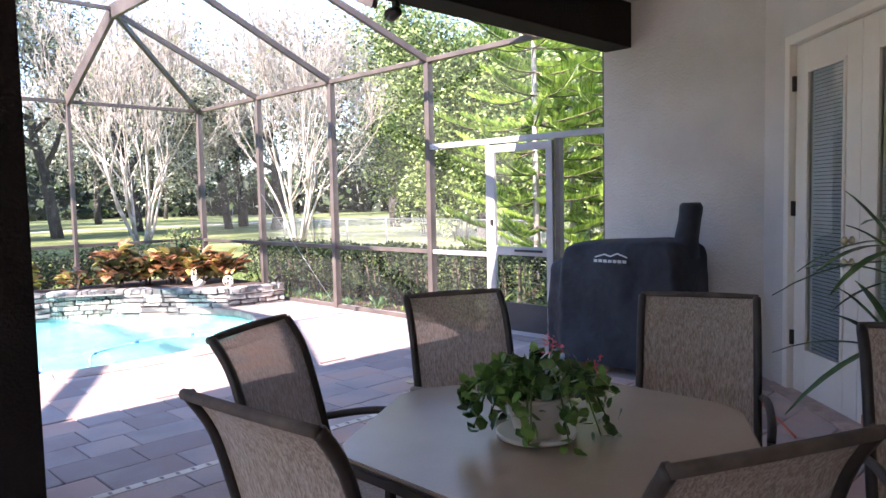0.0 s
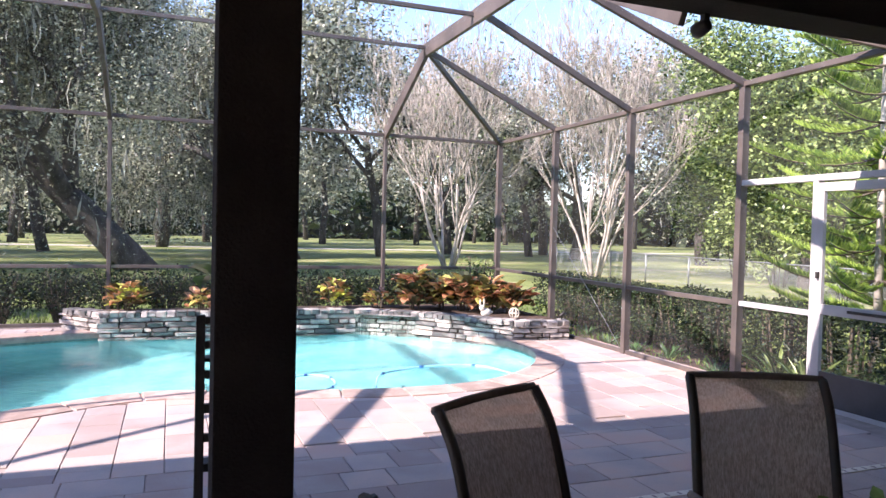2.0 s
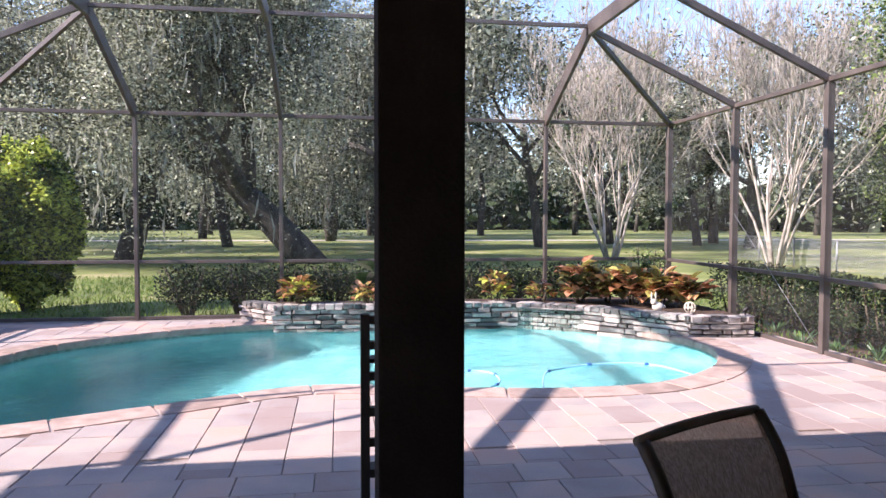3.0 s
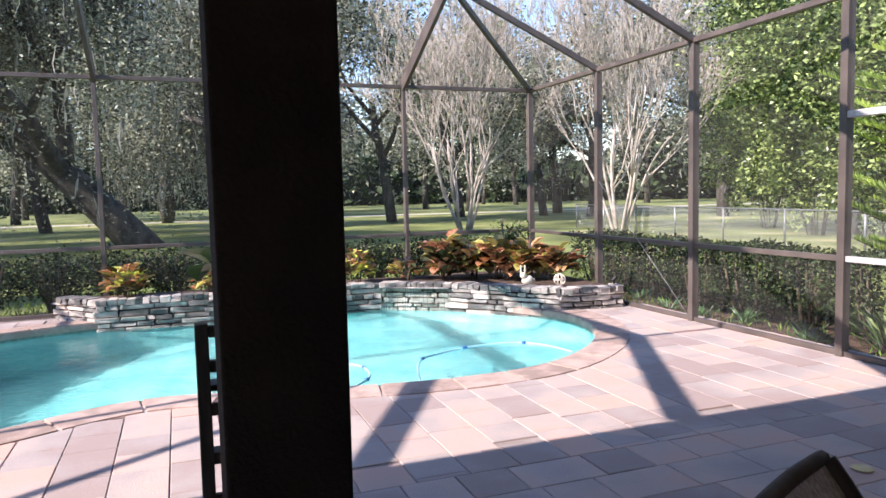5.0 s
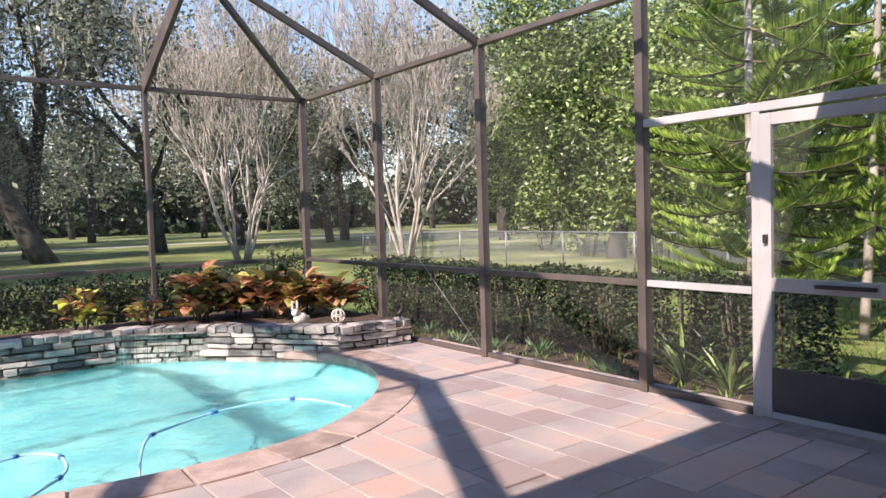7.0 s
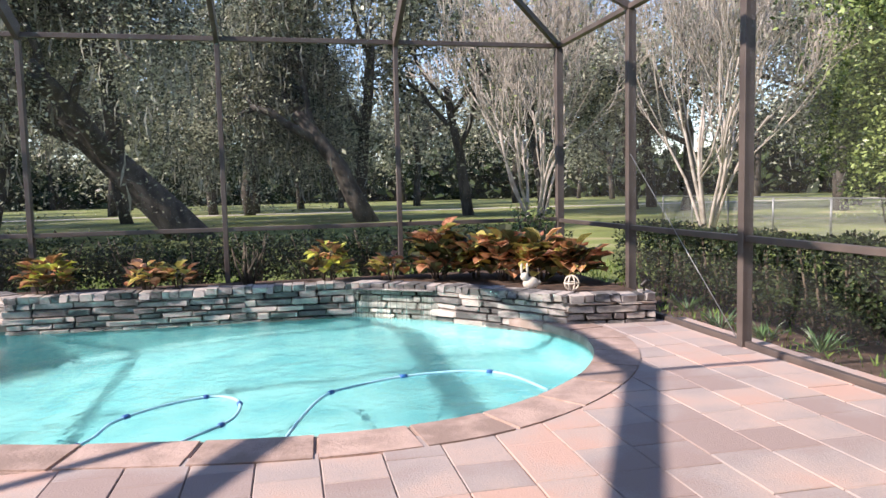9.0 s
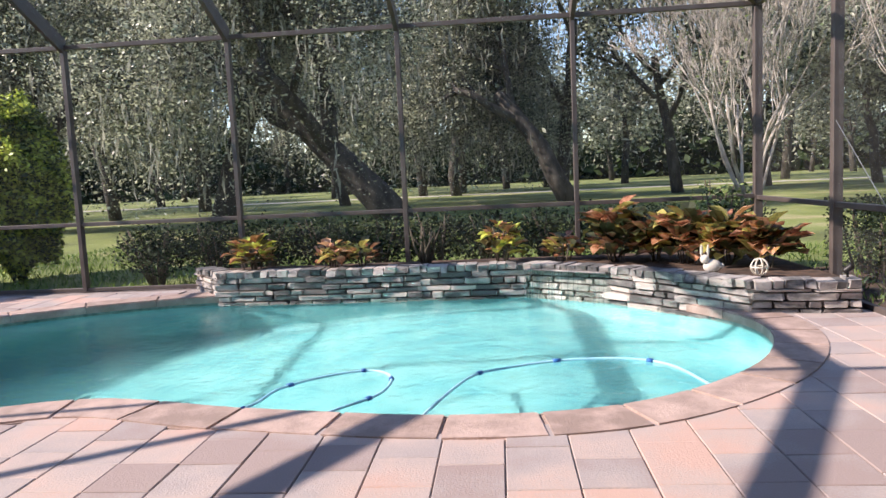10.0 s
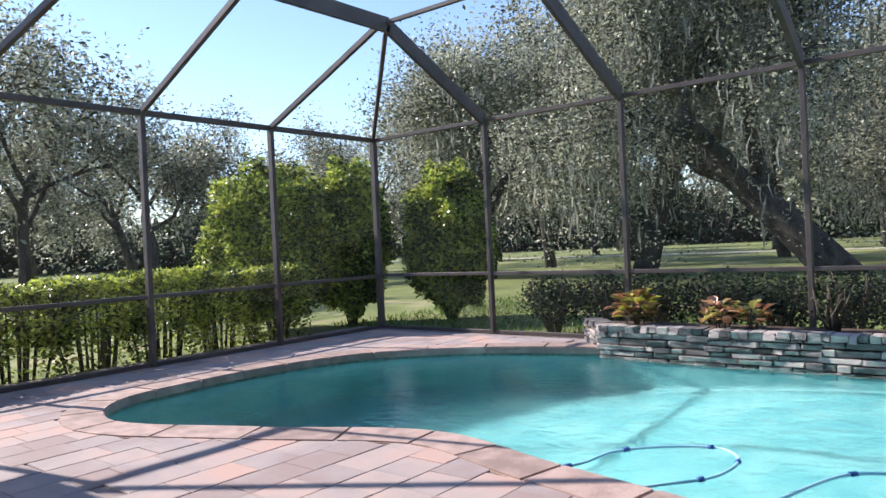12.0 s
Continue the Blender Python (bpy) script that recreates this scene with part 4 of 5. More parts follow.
part("tabletop", prism(shape, 0.700, 0.722, 0.985, 0.004), TABLETOP, table)
part("rim", prism(shape, 0.675, 0.712, 1.0, 0.006), RIM, table)
for sx in (-1, 1):
    for sy in (-1, 1):
        bm = bmesh.new()
        pts = spline([(sx * 0.40, sy * 0.34, 0.68), (sx * 0.36, sy * 0.22, 0.45), (sx * 0.38, sy * 0.24, 0.2), (sx * 0.5, sy * 0.32, 0.0)], 4)
        for p, q in zip(pts, pts[1:]):
            bar(bm, p, q + (q - p) * 0.05, 0.04, 0.04, 0.006)
        part("leg", bm, BLACKMETAL, table)
part("stretcher", bar(bmesh.new(), (-0.37, -0.22, 0.4), (0.37, 0.22, 0.4), 0.03, 0.03), BLACKMETAL, table)
part("stretcher", bar(bmesh.new(), (-0.37, 0.22, 0.4), (0.37, -0.22, 0.4), 0.03, 0.028), BLACKMETAL, table)

pp = thing("potted_plant", "trailing green plant with red blooms in a white pot", "plant", (-4.16, -10.62, 0.722))
pp.scale = (0.86, 0.86, 0.86)
bm = bmesh.new()
lathe(bm, [(0.10, 0.0), (0.145, 0.012), (0.15, 0.028), (0.142, 0.03), (0.10, 0.014)], 32)
part("saucer", bm, POT, pp, "white saucer", True)
bm = bmesh.new()
lathe(bm, [(0.075, 0.014), (0.082, 0.03), (0.105, 0.13), (0.118, 0.15), (0.12, 0.165), (0.108, 0.165), (0.10, 0.14), (0.02, 0.135)], 32)
part("pot", bm, POT, pp, "white glazed pot", True)
bm = lathe(bmesh.new(), [(0.05, 0.014), (0.06, 0.03), (0.085, 0.14), (0.092, 0.175), (0.092, 0.185), (0.082, 0.185), (0.075, 0.15), (0.02, 0.145)], 28, (0.115, 0.075, 0.016))
part("pot", bm, POT, pp, "smaller white glazed pot", True)
nr = np.random.default_rng(44)
lv, lf = [], []
for k in range(26):
    an = nr.uniform(0, 6.283)
    reach, rise = nr.uniform(0.10, 0.23), nr.uniform(-0.04, 0.10)
    p0 = Vector((math.cos(an) * 0.06, math.sin(an) * 0.06, 0.14))
    p1 = p0 + Vector((math.cos(an) * reach * 0.5, math.sin(an) * reach * 0.5, max(rise, 0.05) + 0.05))
    p2 = p0 + Vector((math.cos(an) * reach, math.sin(an) * reach, rise - (0.14 if nr.uniform() < 0.45 else 0)))
    p2.z = max(p2.z, 0.03)
    cur = spline([p0, p1, p2], 4)
    tube("stem", cur, 0.004, JADE, pp, 4)
    c = np.array([tuple(q) for q in cur[2:] for _ in range(3)]) + nr.normal(size=((len(cur) - 2) * 3, 3)) * 0.016
    c[:, 2] = np.maximum(c[:, 2], 0.03)
    v, f = round_leaves(nr, c, 0.058)
    lf += [tuple(int(i) + len(lv) for i in q) for q in f]
    lv += [tuple(q) for q in v]
tagged(raw("foliage", lv, lf, JADE, pp), kind="stuff")
for fx, fy, fz in ((0.08, -0.02, 0.33), (0.2, -0.12, 0.24)):
    stalk = tube("flower_stalk", [(fx * .4, fy * .4, 0.14), (fx, fy, fz)], 0.003, JADE, pp, 5)
    v, f = leaf_cloud(nr, np.array([[fx, fy, fz]]) + nr.normal(size=(40, 3)) * 0.016, 0.018, -0.3, 0.8)
    cloud_object("blossom", v, f, FLOWER, stalk)

# covered grill by the wall
grill = thing("covered_grill", "pellet grill under a dark navy fabric cover with chimney", "grill", (-0.52, -8.80, 0))
bm = bmesh.new()
stations = [(-0.66, .82, .20), (-0.655, .90, .235), (-0.60, .93, .255), (-0.50, .94, .27), (-0.47, .98, .29), (-0.43, 1.07, .31), (-0.2, 1.10, .325), (0.05, 1.11, .325), (0.3, 1.12, .32), (0.48, 1.11, .31), (0.56, 1.08, .29), (0.59, .98, .25)]
rows = []
for s, h, d in stations:
    prof = [(-d * 1.04, .07), (-d * 1.03, .25), (-d, .45), (-d * 1.0, .65), (-d, h * .86), (-d * .90, h * .965), (-d * .45, h * .998), (0, h), (d * .45, h * .998), (d * .90, h * .965), (d, h * .86), (d, .65), (d, .45), (d * 1.03, .25), (d * 1.04, .07)]
    row = []
    for y, z in prof:
        k = noise.noise(Vector((s * 5, y * 5, z * 3.2))) * 0.022 + noise.noise(Vector((s * 14, y * 9, z * 2))) * 0.010
        row.append(bm.verts.new((s * (1 + 0.03 * (1 - z)), y + (1 if y > 0 else -1) * k, z + k * 0.4)))
    rows.append(row)
for p, q in zip(rows, rows[1:]):
    for i in range(len(p) - 1):
        bm.faces.new((p[i], q[i], q[i + 1], p[i + 1]))
bm.faces.new(rows[0])
bm.faces.new(list(reversed(rows[-1])))
bmesh.ops.recalc_face_normals(bm, faces=bm.faces)
bmesh.ops.subdivide_edges(bm, edges=list(bm.edges), cuts=2, use_grid_fill=True, smooth=0.3)
for v in bm.verts:
    v.co.y += 0.045 * noise.noise(Vector((v.co.x * 8, v.co.y * 5, v.co.z * 2.2))) + 0.012 * noise.noise(Vector((v.co.x * 22 + v.co.z * 9, 3.0, v.co.z * 5))) + 0.008 * noise.noise(v.co * 13) + 0.006 * math.sin(v.co.x * 21 + v.co.z * 5) * (1 - min(v.co.z, 1))
    v.co.x += 0.008 * noise.noise(v.co * 11 + Vector((7, 0, 0)))
grill.rotation_euler[2] = radians(-90)
cover = part("cover", bm, COVER, grill, "dark navy wrinkled cover", True)
v, f = tube_data([(0.50, 0.02, 0.98), (0.52, 0.02, 1.12), (0.545, 0.02, 1.26), (0.56, 0.02, 1.38), (0.56, 0.02, 1.41)], [0.12, 0.095, 0.088, 0.092, 0.07], 14)
raw("chimney_cover", v, f, COVER, grill, True)
for x in (-0.42, 0.48):
    for y in (-0.30, 0.30):
        if x < 0:
            bm = bmesh.new()
            lathe(bm, [(0.05, -0.03), (0.085, -0.028), (0.09, -0.015), (0.09, 0.015), (0.085, 0.028), (0.05, 0.03)], 24)
            bm.transform(Matrix.Translation((x - 0.04, y, 0.09)) @ Matrix.Rotation(radians(90), 4, "X"))
            wh = part("wheel", bm, RUBBER, grill, "black plastic wheel", True)
            bm = lathe(bmesh.new(), [(0.03, -0.036), (0.034, -0.03), (0.034, 0.03), (0.03, 0.036)], 16)
            bm.transform(Matrix.Translation((x - 0.04, y, 0.09)) @ Matrix.Rotation(radians(90), 4, "X"))
            part("hub", bm, GALV, wh, "grey hub", True)
        else:
            part("leg", box(bmesh.new(), x - 0.02, x + 0.02, y - 0.02, y + 0.02, 0, 0.12, 0.004), BLACKMETAL, grill)
# plain emblem: a ridge line over a row of bars
bm = bmesh.new()
ridge = [(-0.10, .975), (-0.01, 1.0), (0.05, .985), (0.11, 1.01), (0.20, .98)]
for a, b in zip(ridge, ridge[1:]):
    bar(bm, (a[0], -0.352, a[1]), (b[0], -0.352, b[1]), 0.004, 0.012, 0)
for k in range(7):
    bar(bm, (-0.11 + k * 0.045, -0.352, .945), (-0.077 + k * 0.045, -0.352, .945), 0.004, 0.024, 0)
part("emblem", bm, LOGO, cover, "small white printed emblem")

# strap-leaved plant in front of the French doors
yp = thing("potted_yucca", "tall strap-leaved green plant in a terracotta pot", "plant", (-1.93, -11.17, 0))
bm = bmesh.new()
lathe(bm, [(0.13, 0.0), (0.15, 0.02), (0.19, 0.30), (0.205, 0.31), (0.205, 0.35), (0.18, 0.35), (0.17, 0.30), (0.02, 0.29)], 28)
part("pot", bm, TERRA, yp, "terracotta pot", True)
tube("stem", [(0, 0, 0.28), (0.02, 0.01, 0.7), (0.0, 0.02, 1.3)], 0.022, STEM, yp)
tube("stem", [(0.05, 0.02, 0.28), (0.1, 0.06, 0.5), (0.09, 0.09, 0.75)], 0.018, STEM, yp)
nr = np.random.default_rng(12)
v, f = [], []
for k in range(44):
    top = Vector((0, 0.02, nr.uniform(1.0, 1.3))) if k < 28 else Vector((0.09, 0.09, nr.uniform(0.6, 0.76)))
    an, el = nr.uniform(0, 6.283), nr.uniform(-0.1, 1.3)
    L = nr.uniform(0.4, 0.66)
    d = Vector((math.cos(an) * math.cos(el), math.sin(an) * math.cos(el), math.sin(el)))
    w = d.cross(Vector((0, 0, 1))).normalized()
    o = len(v)
    n = 6
    for i in range(n + 1):
        t = i / n
        c = top + d * L * t - Vector((0, 0, 1)) * L * 0.42 * t * t * math.cos(el)
        ww = 0.031 * (1 - t ** 3) * (0.55 + t * 0.6) + 0.001
        v += [tuple(c - w * ww), tuple(c + Vector((0, 0, -0.006))), tuple(c + w * ww)]
    for i in range(n):
        q = o + 3 * i
        f += [(q, q + 1, q + 4, q + 3), (q + 1, q + 2, q + 5, q + 4)]
raw("leaves", v, f, YUCCA, yp, True)

# ladder plant stand behind the column
st = thing("plant_stand", "black wooden ladder plant stand beside the column", "plant stand", (-5.16, -7.9, 0))
for s in (-1, 1):
    part("upright", box(bmesh.new(), s * 0.205 - 0.022, s * 0.205 + 0.022, -0.02, 0.02, 0, 1.09, 0.004), WOODDARK, st)
    part("rear_leg", bar(bmesh.new(), (s * 0.205, 0.28, 0), (s * 0.205, 0.03, 1.0), 0.03, 0.035), WOODDARK, st)
for z in (0.12, 0.32, 0.47, 0.62, 0.79, 0.94, 1.06):
    part("rung", box(bmesh.new(), -0.183, 0.183, -0.012, 0.018, z - 0.02, z + 0.02, 0.003), WOODDARK, st)
for z in (0.30, 0.60, 0.86):
    part("shelf", box(bmesh.new(), -0.183, 0.183, 0.02, 0.24 - z * 0.14, z - 0.012, z + 0.008, 0.002), WOODDARK, st)
hang = thing("broad_leaved_plant", "broad green leaves of a plant on the stand", "plant", (-5.13, -7.80, 0.868))
bm = bmesh.new()
lathe(bm, [(0.05, 0), (0.07, 0.1), (0.075, 0.12), (0.065, 0.12), (0.02, 0.1)], 20)
part("pot", bm, TERRA, hang, smooth=True)
tube("stem", [(0, 0, 0.1), (-0.05, 0, 0.3), (-0.15, -0.02, 0.5)], 0.006, JADE, hang, 5)
v, f = big_leaves(np.random.default_rng(6), 7, (-0.15, -0.02, 0.30), 0.07, 0.24, 0.15, 0.12, 0.2)
raw("leaves", v, f, JADE, hang)

# drains and cord
dr = thing("channel_drain", "narrow pale slotted channel drain set in the pavers", "drain", (-4, -8.22, 0.004), kind="structure")
part("channel", box(bmesh.new(), -6.9, 3.9, -0.03, 0.03, -0.01, 0.002), CERAMIC, dr)
for k in range(120):
    part("slot", box(bmesh.new(), -6.85 + k * 0.09, -6.832 + k * 0.09, -0.018, 0.018, -0.002, 0.0035), GROUT, dr)
bm = bmesh.new()
lathe(bm, [(0.055, 0.0), (0.055, 0.006), (0.045, 0.008), (0.02, 0.006)], 20, (-2.09, -7.75, 0.003))
tagged(part("floor_drain", bm, BRASS), "small round metal floor drain in the pavers", "drain", kind="structure")
cord = tagged(tube("power_cord", spline([(-0.55, -9.6, 0.012), (-0.75, -9.9, 0.012), (-0.95, -10.1, 0.012), (-1.5, -10.5, 0.012)], 6), 0.008, CABLE), "thin red-orange power cord lying on the pavers", "cord")

# ---- garden outside ----
# clipped hedge and round shrubs along the west side
def hedge_bush(at, seed, label, group, mat, half, height, leaves, size, bare=0.45):
    ob = thing("hedge_bush", label, "hedge", at, group)
    rng, nr = random.Random(seed), np.random.default_rng(seed)
    for k in range(16):
        x, y = rng.uniform(-half[0], half[0]) * 0.7, rng.uniform(-half[1], half[1]) * 0.9
        v, f = tube_data([(x * 0.5, y * 0.7, -0.05), (x * 0.8, y * 0.9, height * 0.4), (x, y, height * 0.9)], [0.02, 0.015, 0.008], 5)
        raw("stem", v, f, STEM, ob, True)
    c = nr.uniform(-1, 1, (leaves, 3))
    ax = nr.integers(0, 3, leaves)
    c[np.arange(leaves), ax] = np.sign(c[np.arange(leaves), ax]) * (1 - np.abs(nr.normal(size=leaves)) * 0.12)
    c *= 1 + 0.06 * np.sin(c[:, [1, 2, 0]] * 6 + seed)
    z = (c[:, 2] * 0.5 + 0.5)
    keep = (z > bare) | (nr.random(leaves) < 0.35 * z / bare)
    p = np.stack([c[:, 0] * half[0], c[:, 1] * half[1], z * height], 1)[keep]
    v, f = leaf_cloud(nr, p, size)
    tagged(cloud_object("foliage", v, f, mat, ob), kind="stuff")
    return ob


for k in range(8):
    hedge_bush((-11.7, -8.0 + k * 0.92, -0.09), 60 + k, "clipped bright green hedge bush with bare lower stems", "west hedge", HEDGELEAF, (0.42, 0.5), 1.14 + 0.04 * (k % 3), 12000, 0.07, 0.38)
for k, (x, y, r, h) in enumerate(((-13.0, -0.5, 1.15, 2.9), (-12.4, 0.9, 0.75, 2.95), (-10.85, 2.0, 0.85, 2.8))):
    shrub("round_shrub", "tall rounded clipped green shrub", "shrub", (x, y, -0.09), 80 + k, (r, r, h), HEDGELEAF, 28000, 0.095, 12, 0.25, "round shrubs", 0.98)
# low dark shrubs behind the back screen
for k in range(11):
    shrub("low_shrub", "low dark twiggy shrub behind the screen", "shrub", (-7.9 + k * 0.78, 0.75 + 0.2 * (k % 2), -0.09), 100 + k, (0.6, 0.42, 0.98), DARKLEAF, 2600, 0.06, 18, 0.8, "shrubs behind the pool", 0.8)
# dark low hedge along the east side with a mulch bed
structure("mulch_bed", box(bmesh.new(), 0.12, 1.9, -6.8, 0.4, -0.12, -0.07), SOIL, "reddish brown mulch bed along the screen", "mulch")
for k in range(8):
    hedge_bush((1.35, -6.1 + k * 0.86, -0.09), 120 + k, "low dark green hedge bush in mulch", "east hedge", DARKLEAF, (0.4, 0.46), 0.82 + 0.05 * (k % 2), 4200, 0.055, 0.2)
for k, (x, y) in enumerate(((0.6, -6.2), (0.75, -5.7))):
    g = thing("strap_clump", "arching strap-leaved clump in the mulch", "plant", (x, y, -0.07))
    nr = np.random.default_rng(140 + k)
    v, f = big_leaves(nr, 26, (0, 0, -0.04), 0.06, 0.1, 0.55, 0.05, 1.0)
    raw("leaves", v, f, GREENLEAF, g)

for k, (x, y, sz) in enumerate(((0.45, -5.1, 0.30), (0.6, -4.05, 0.34), (0.5, -3.5, 0.26), (0.45, -2.92, 0.30), (0.65, -2.0, 0.32), (0.5, -1.3, 0.26))):
    g = thing("grassy_clump", "small grassy border plant in the mulch", "plant", (x, y, -0.07), "border plants")
    v, f = big_leaves(np.random.default_rng(150 + k), 34, (0, 0, -0.03), 0.07, 0.06, sz * 0.75, 0.02, 1.1)
    tagged(raw("foliage", v, f, YUCCA, g), kind="stuff")

# chain-link fence
fence = thing("chain_link_fence", "low galvanised chain-link fence across the lawn", "fence", (8.2, 3, -0.09))
FA, FB = Vector((7.6, -9.0, 0)), Vector((10.5, 16.0, 0))
fd = (FB - FA)
for k in range(11):
    p = FA + fd * (k / 10) - Vector((8.2, 3, 0))
    tube("post", [p, p + Vector((0, 0, 1.0))], 0.03, GALV, fence)
tube("top_rail", [FA - Vector((8.2, 3, -0.98)), FB - Vector((8.2, 3, -0.98))], 0.02, GALV, fence)
wires = ([], [])
L = fd.length
u = fd.normalized()
n = int(L / 0.075)
for k in range(n):
    for s in (1, -1):
        a0 = k * 0.075
        b0 = min(max(a0 + s * 0.9, 0), L)
        p, q = FA + u * a0 - Vector((8.2, 3, 0)), FA + u * b0 - Vector((8.2, 3, 0))
        join(wires, tube_data([p + Vector((0, 0, 0.05)), q + Vector((0, 0, 0.05 + abs(b0 - a0)))], [0.0022, 0.0022], 3))
raw("wire_mesh", wires[0], wires[1], GALV, fence)


def norfolk_pine(at, seed, height, reach, lean=0.0):
    """Whorls of curved branches, each a comb of short needled twigs in a shallow V."""
    ob = thing("pine_tree", "bright green pine with tiers of feathery upswept branches", "tree", at, "feathery pines")
    rng = random.Random(seed)
    v, f = tube_data([(-lean, 0, -0.2), (-lean * .3, 0.02, height * .3), (0, 0.03, height * .65), (0.0, 0.05, height)], [0.06, 0.05, 0.038, 0.012], 8)
    raw("trunk", v, f, PALEBARK, ob, True)
    br, cs, ds, ns = ([], []), [], [], []
    z = 0.7
    while z < height - 0.1:
        t = z / height
        r = reach * min(1, (1 - t) * 1.5 + 0.12)
        m = rng.randint(5, 7)
        off = rng.random() * 6
        for k in range(m):
            an = off + 6.283 * k / m + rng.uniform(-.25, .25)
            rr = r * rng.uniform(0.75, 1.15)
            h = Vector((math.cos(an), math.sin(an), 0))
            w = Vector((-h.y, h.x, 0))
            bend = rng.uniform(-0.25, 0.25)
            sag, lift = rng.uniform(0.02, 0.16), rng.uniform(0.10, 0.26)
            pts = [Vector((0, 0, z)) + (h + w * bend * q) * rr * q + Vector((0, 0, rr * (-sag * math.sin(q * 3.0) + lift * q * q))) for q in (0, .17, .33, .5, .67, .83, 1)]
            join(br, tube_data(pts, [0.018, 0.016, 0.014, 0.012, 0.010, 0.007, 0.004], 4))
            steps = max(int(rr / 0.021), 6)
            for i in range(steps):
                q = 0.14 + 0.86 * (i + 0.5) / steps
                j = min(int(q * 6), 5)
                c = pts[j].lerp(pts[j + 1], q * 6 - j)
                fwd = (pts[j + 1] - pts[j]).normalized()
                for side in (-1, 1):
                    l = 0.21 * math.sin(0.5 + q * 2.3) * rng.uniform(0.85, 1.1)
                    d = (fwd * 0.7 + w * side + Vector((0, 0, 0.35 + rng.uniform(-.2, .2)))).normalized()
                    cs.append(c)
                    ds.append(d * l)
                    ns.append(d.cross(fwd).normalized())
        z += rng.uniform(0.36, 0.48)
    tagged(raw("branch_cluster", br[0], br[1], STEM, ob), kind="stuff")
    c, d, nn = (np.array([tuple(q) for q in a]) for a in (cs, ds, ns))
    w = np.cross(nn, d)
    w = w / (np.linalg.norm(w, axis=1)[:, None] + 1e-9) * 0.011
    up = np.array([[0, 0, 0.05]])
    blades = []
    for side in (w, nn * 0.011):
        blades.append(np.stack([c - side * 0.4, c + d * 0.5 - side, c + d + up, c + d * 0.5 + side], 1).reshape(-1, 3))
    v = np.concatenate(blades)
    foliage = cloud_object("needles", v, np.arange(len(v)).reshape(-1, 4), PINELEAF, ob)
    tagged(foliage, kind="stuff")
    return ob


for k, (x, y, h, r, lean) in enumerate(((3.3, -4.9, 7.5, 1.45, 0.0), (4.3, -5.9, 6.4, 1.4, 0.5), (5.6, -4.0, 7.6, 1.7, 0.0), (3.6, -7.4, 5.2, 1.3, 0.1), (6.0, -8.0, 7.4, 1.7, 0.0))):
    norfolk_pine((x, y, -0.09), 200 + k, h, r, lean)

# bare pale multi-stemmed trees
tree("leafless tree with many pale smooth stems", "tree", (5.2, 15.6, -0.09), 301, 9.5, (0, 0, 1), 0.07, GREENLEAF, 700, 0.13, 0.5, 5, 3, PALEBARK, 0.45, 0.22, 0, 9, 0.5, "pale bare trees", 0.2, 0.72, 0.009)
tree("leafless tree with many pale smooth stems", "tree", (8.9, 10.5, -0.09), 302, 9.5, (0.05, 0, 1), 0.07, GREENLEAF, 300, 0.13, 0.5, 5, 3, PALEBARK, 0.42, 0.24, 0, 9, 0.38, "pale bare trees", 0.2, 0.72, 0.008)
# great leaning oak with moss
tree("huge leaning live oak hung with grey moss", "tree", (-6.3, 15.0, -0.09), 311, 15, (-1.0, 0.0, 0.85), 0.62, OAKLEAF, 120000, 0.11, 0.85, 4, 4, BARK, 0.85, 0.05, 2600, group="live oaks")
tree("large spreading live oak hung with grey moss", "tree", (-13.5, 17.0, -0.09), 312, 15, (0.25, -0.1, 0.95), 0.5, OAKLEAF, 105000, 0.11, 0.9, 4, 4, BARK, 0.9, 0.05, 2600, group="live oaks")
tree("large spreading live oak hung with grey moss", "tree", (-19.0, 14.5, -0.09), 317, 13, (0.1, 0.0, 0.95), 0.45, OAKLEAF, 70000, 0.13, 1.0, 4, 4, BARK, 0.95, 0.05, 1800, group="live oaks")
tree("large spreading live oak hung with grey moss", "tree", (0.2, 24.0, -0.09), 313, 15, (-0.3, -0.05, 0.95), 0.5, OAKLEAF, 60000, 0.15, 1.2, 4, 4, BARK, 0.9, 0.05, 3600, group="live oaks")
tree("dense dark green tree behind the fence", "tree", (13.0, 5.0, -0.09), 314, 12, (0, 0, 1), 0.32, GREENLEAF, 60000, 0.14, 0.8, 4, 4, BARK, 0.9, 0.02, group="green trees")
tree("dense dark green tree behind the fence", "tree", (17.0, -1.0, -0.09), 315, 13, (0, 0.1, 1), 0.32, GREENLEAF, 36000, 0.2, 1.2, 4, 4, BARK, 0.9, 0.02, group="green trees")
for k, (x, y, r, h) in enumerate(((10.5, -1.5, 2.0, 6.0), (11.5, 2.2, 2.4, 6.8), (13.5, 6.5, 2.5, 7.5), (12.5, -5.5, 2.2, 6.5), (15.5, 10.5, 2.6, 7.0), (9.0, -11.0, 2.0, 6.0))):
    shrub("tall_shrub", "tall dense leafy green shrub behind the fence", "shrub", (x, y, -0.09), 330 + k, (r, r, h), GREENLEAF, 22000, 0.15, 12, 0.5, "tall shrubs", 0.95)

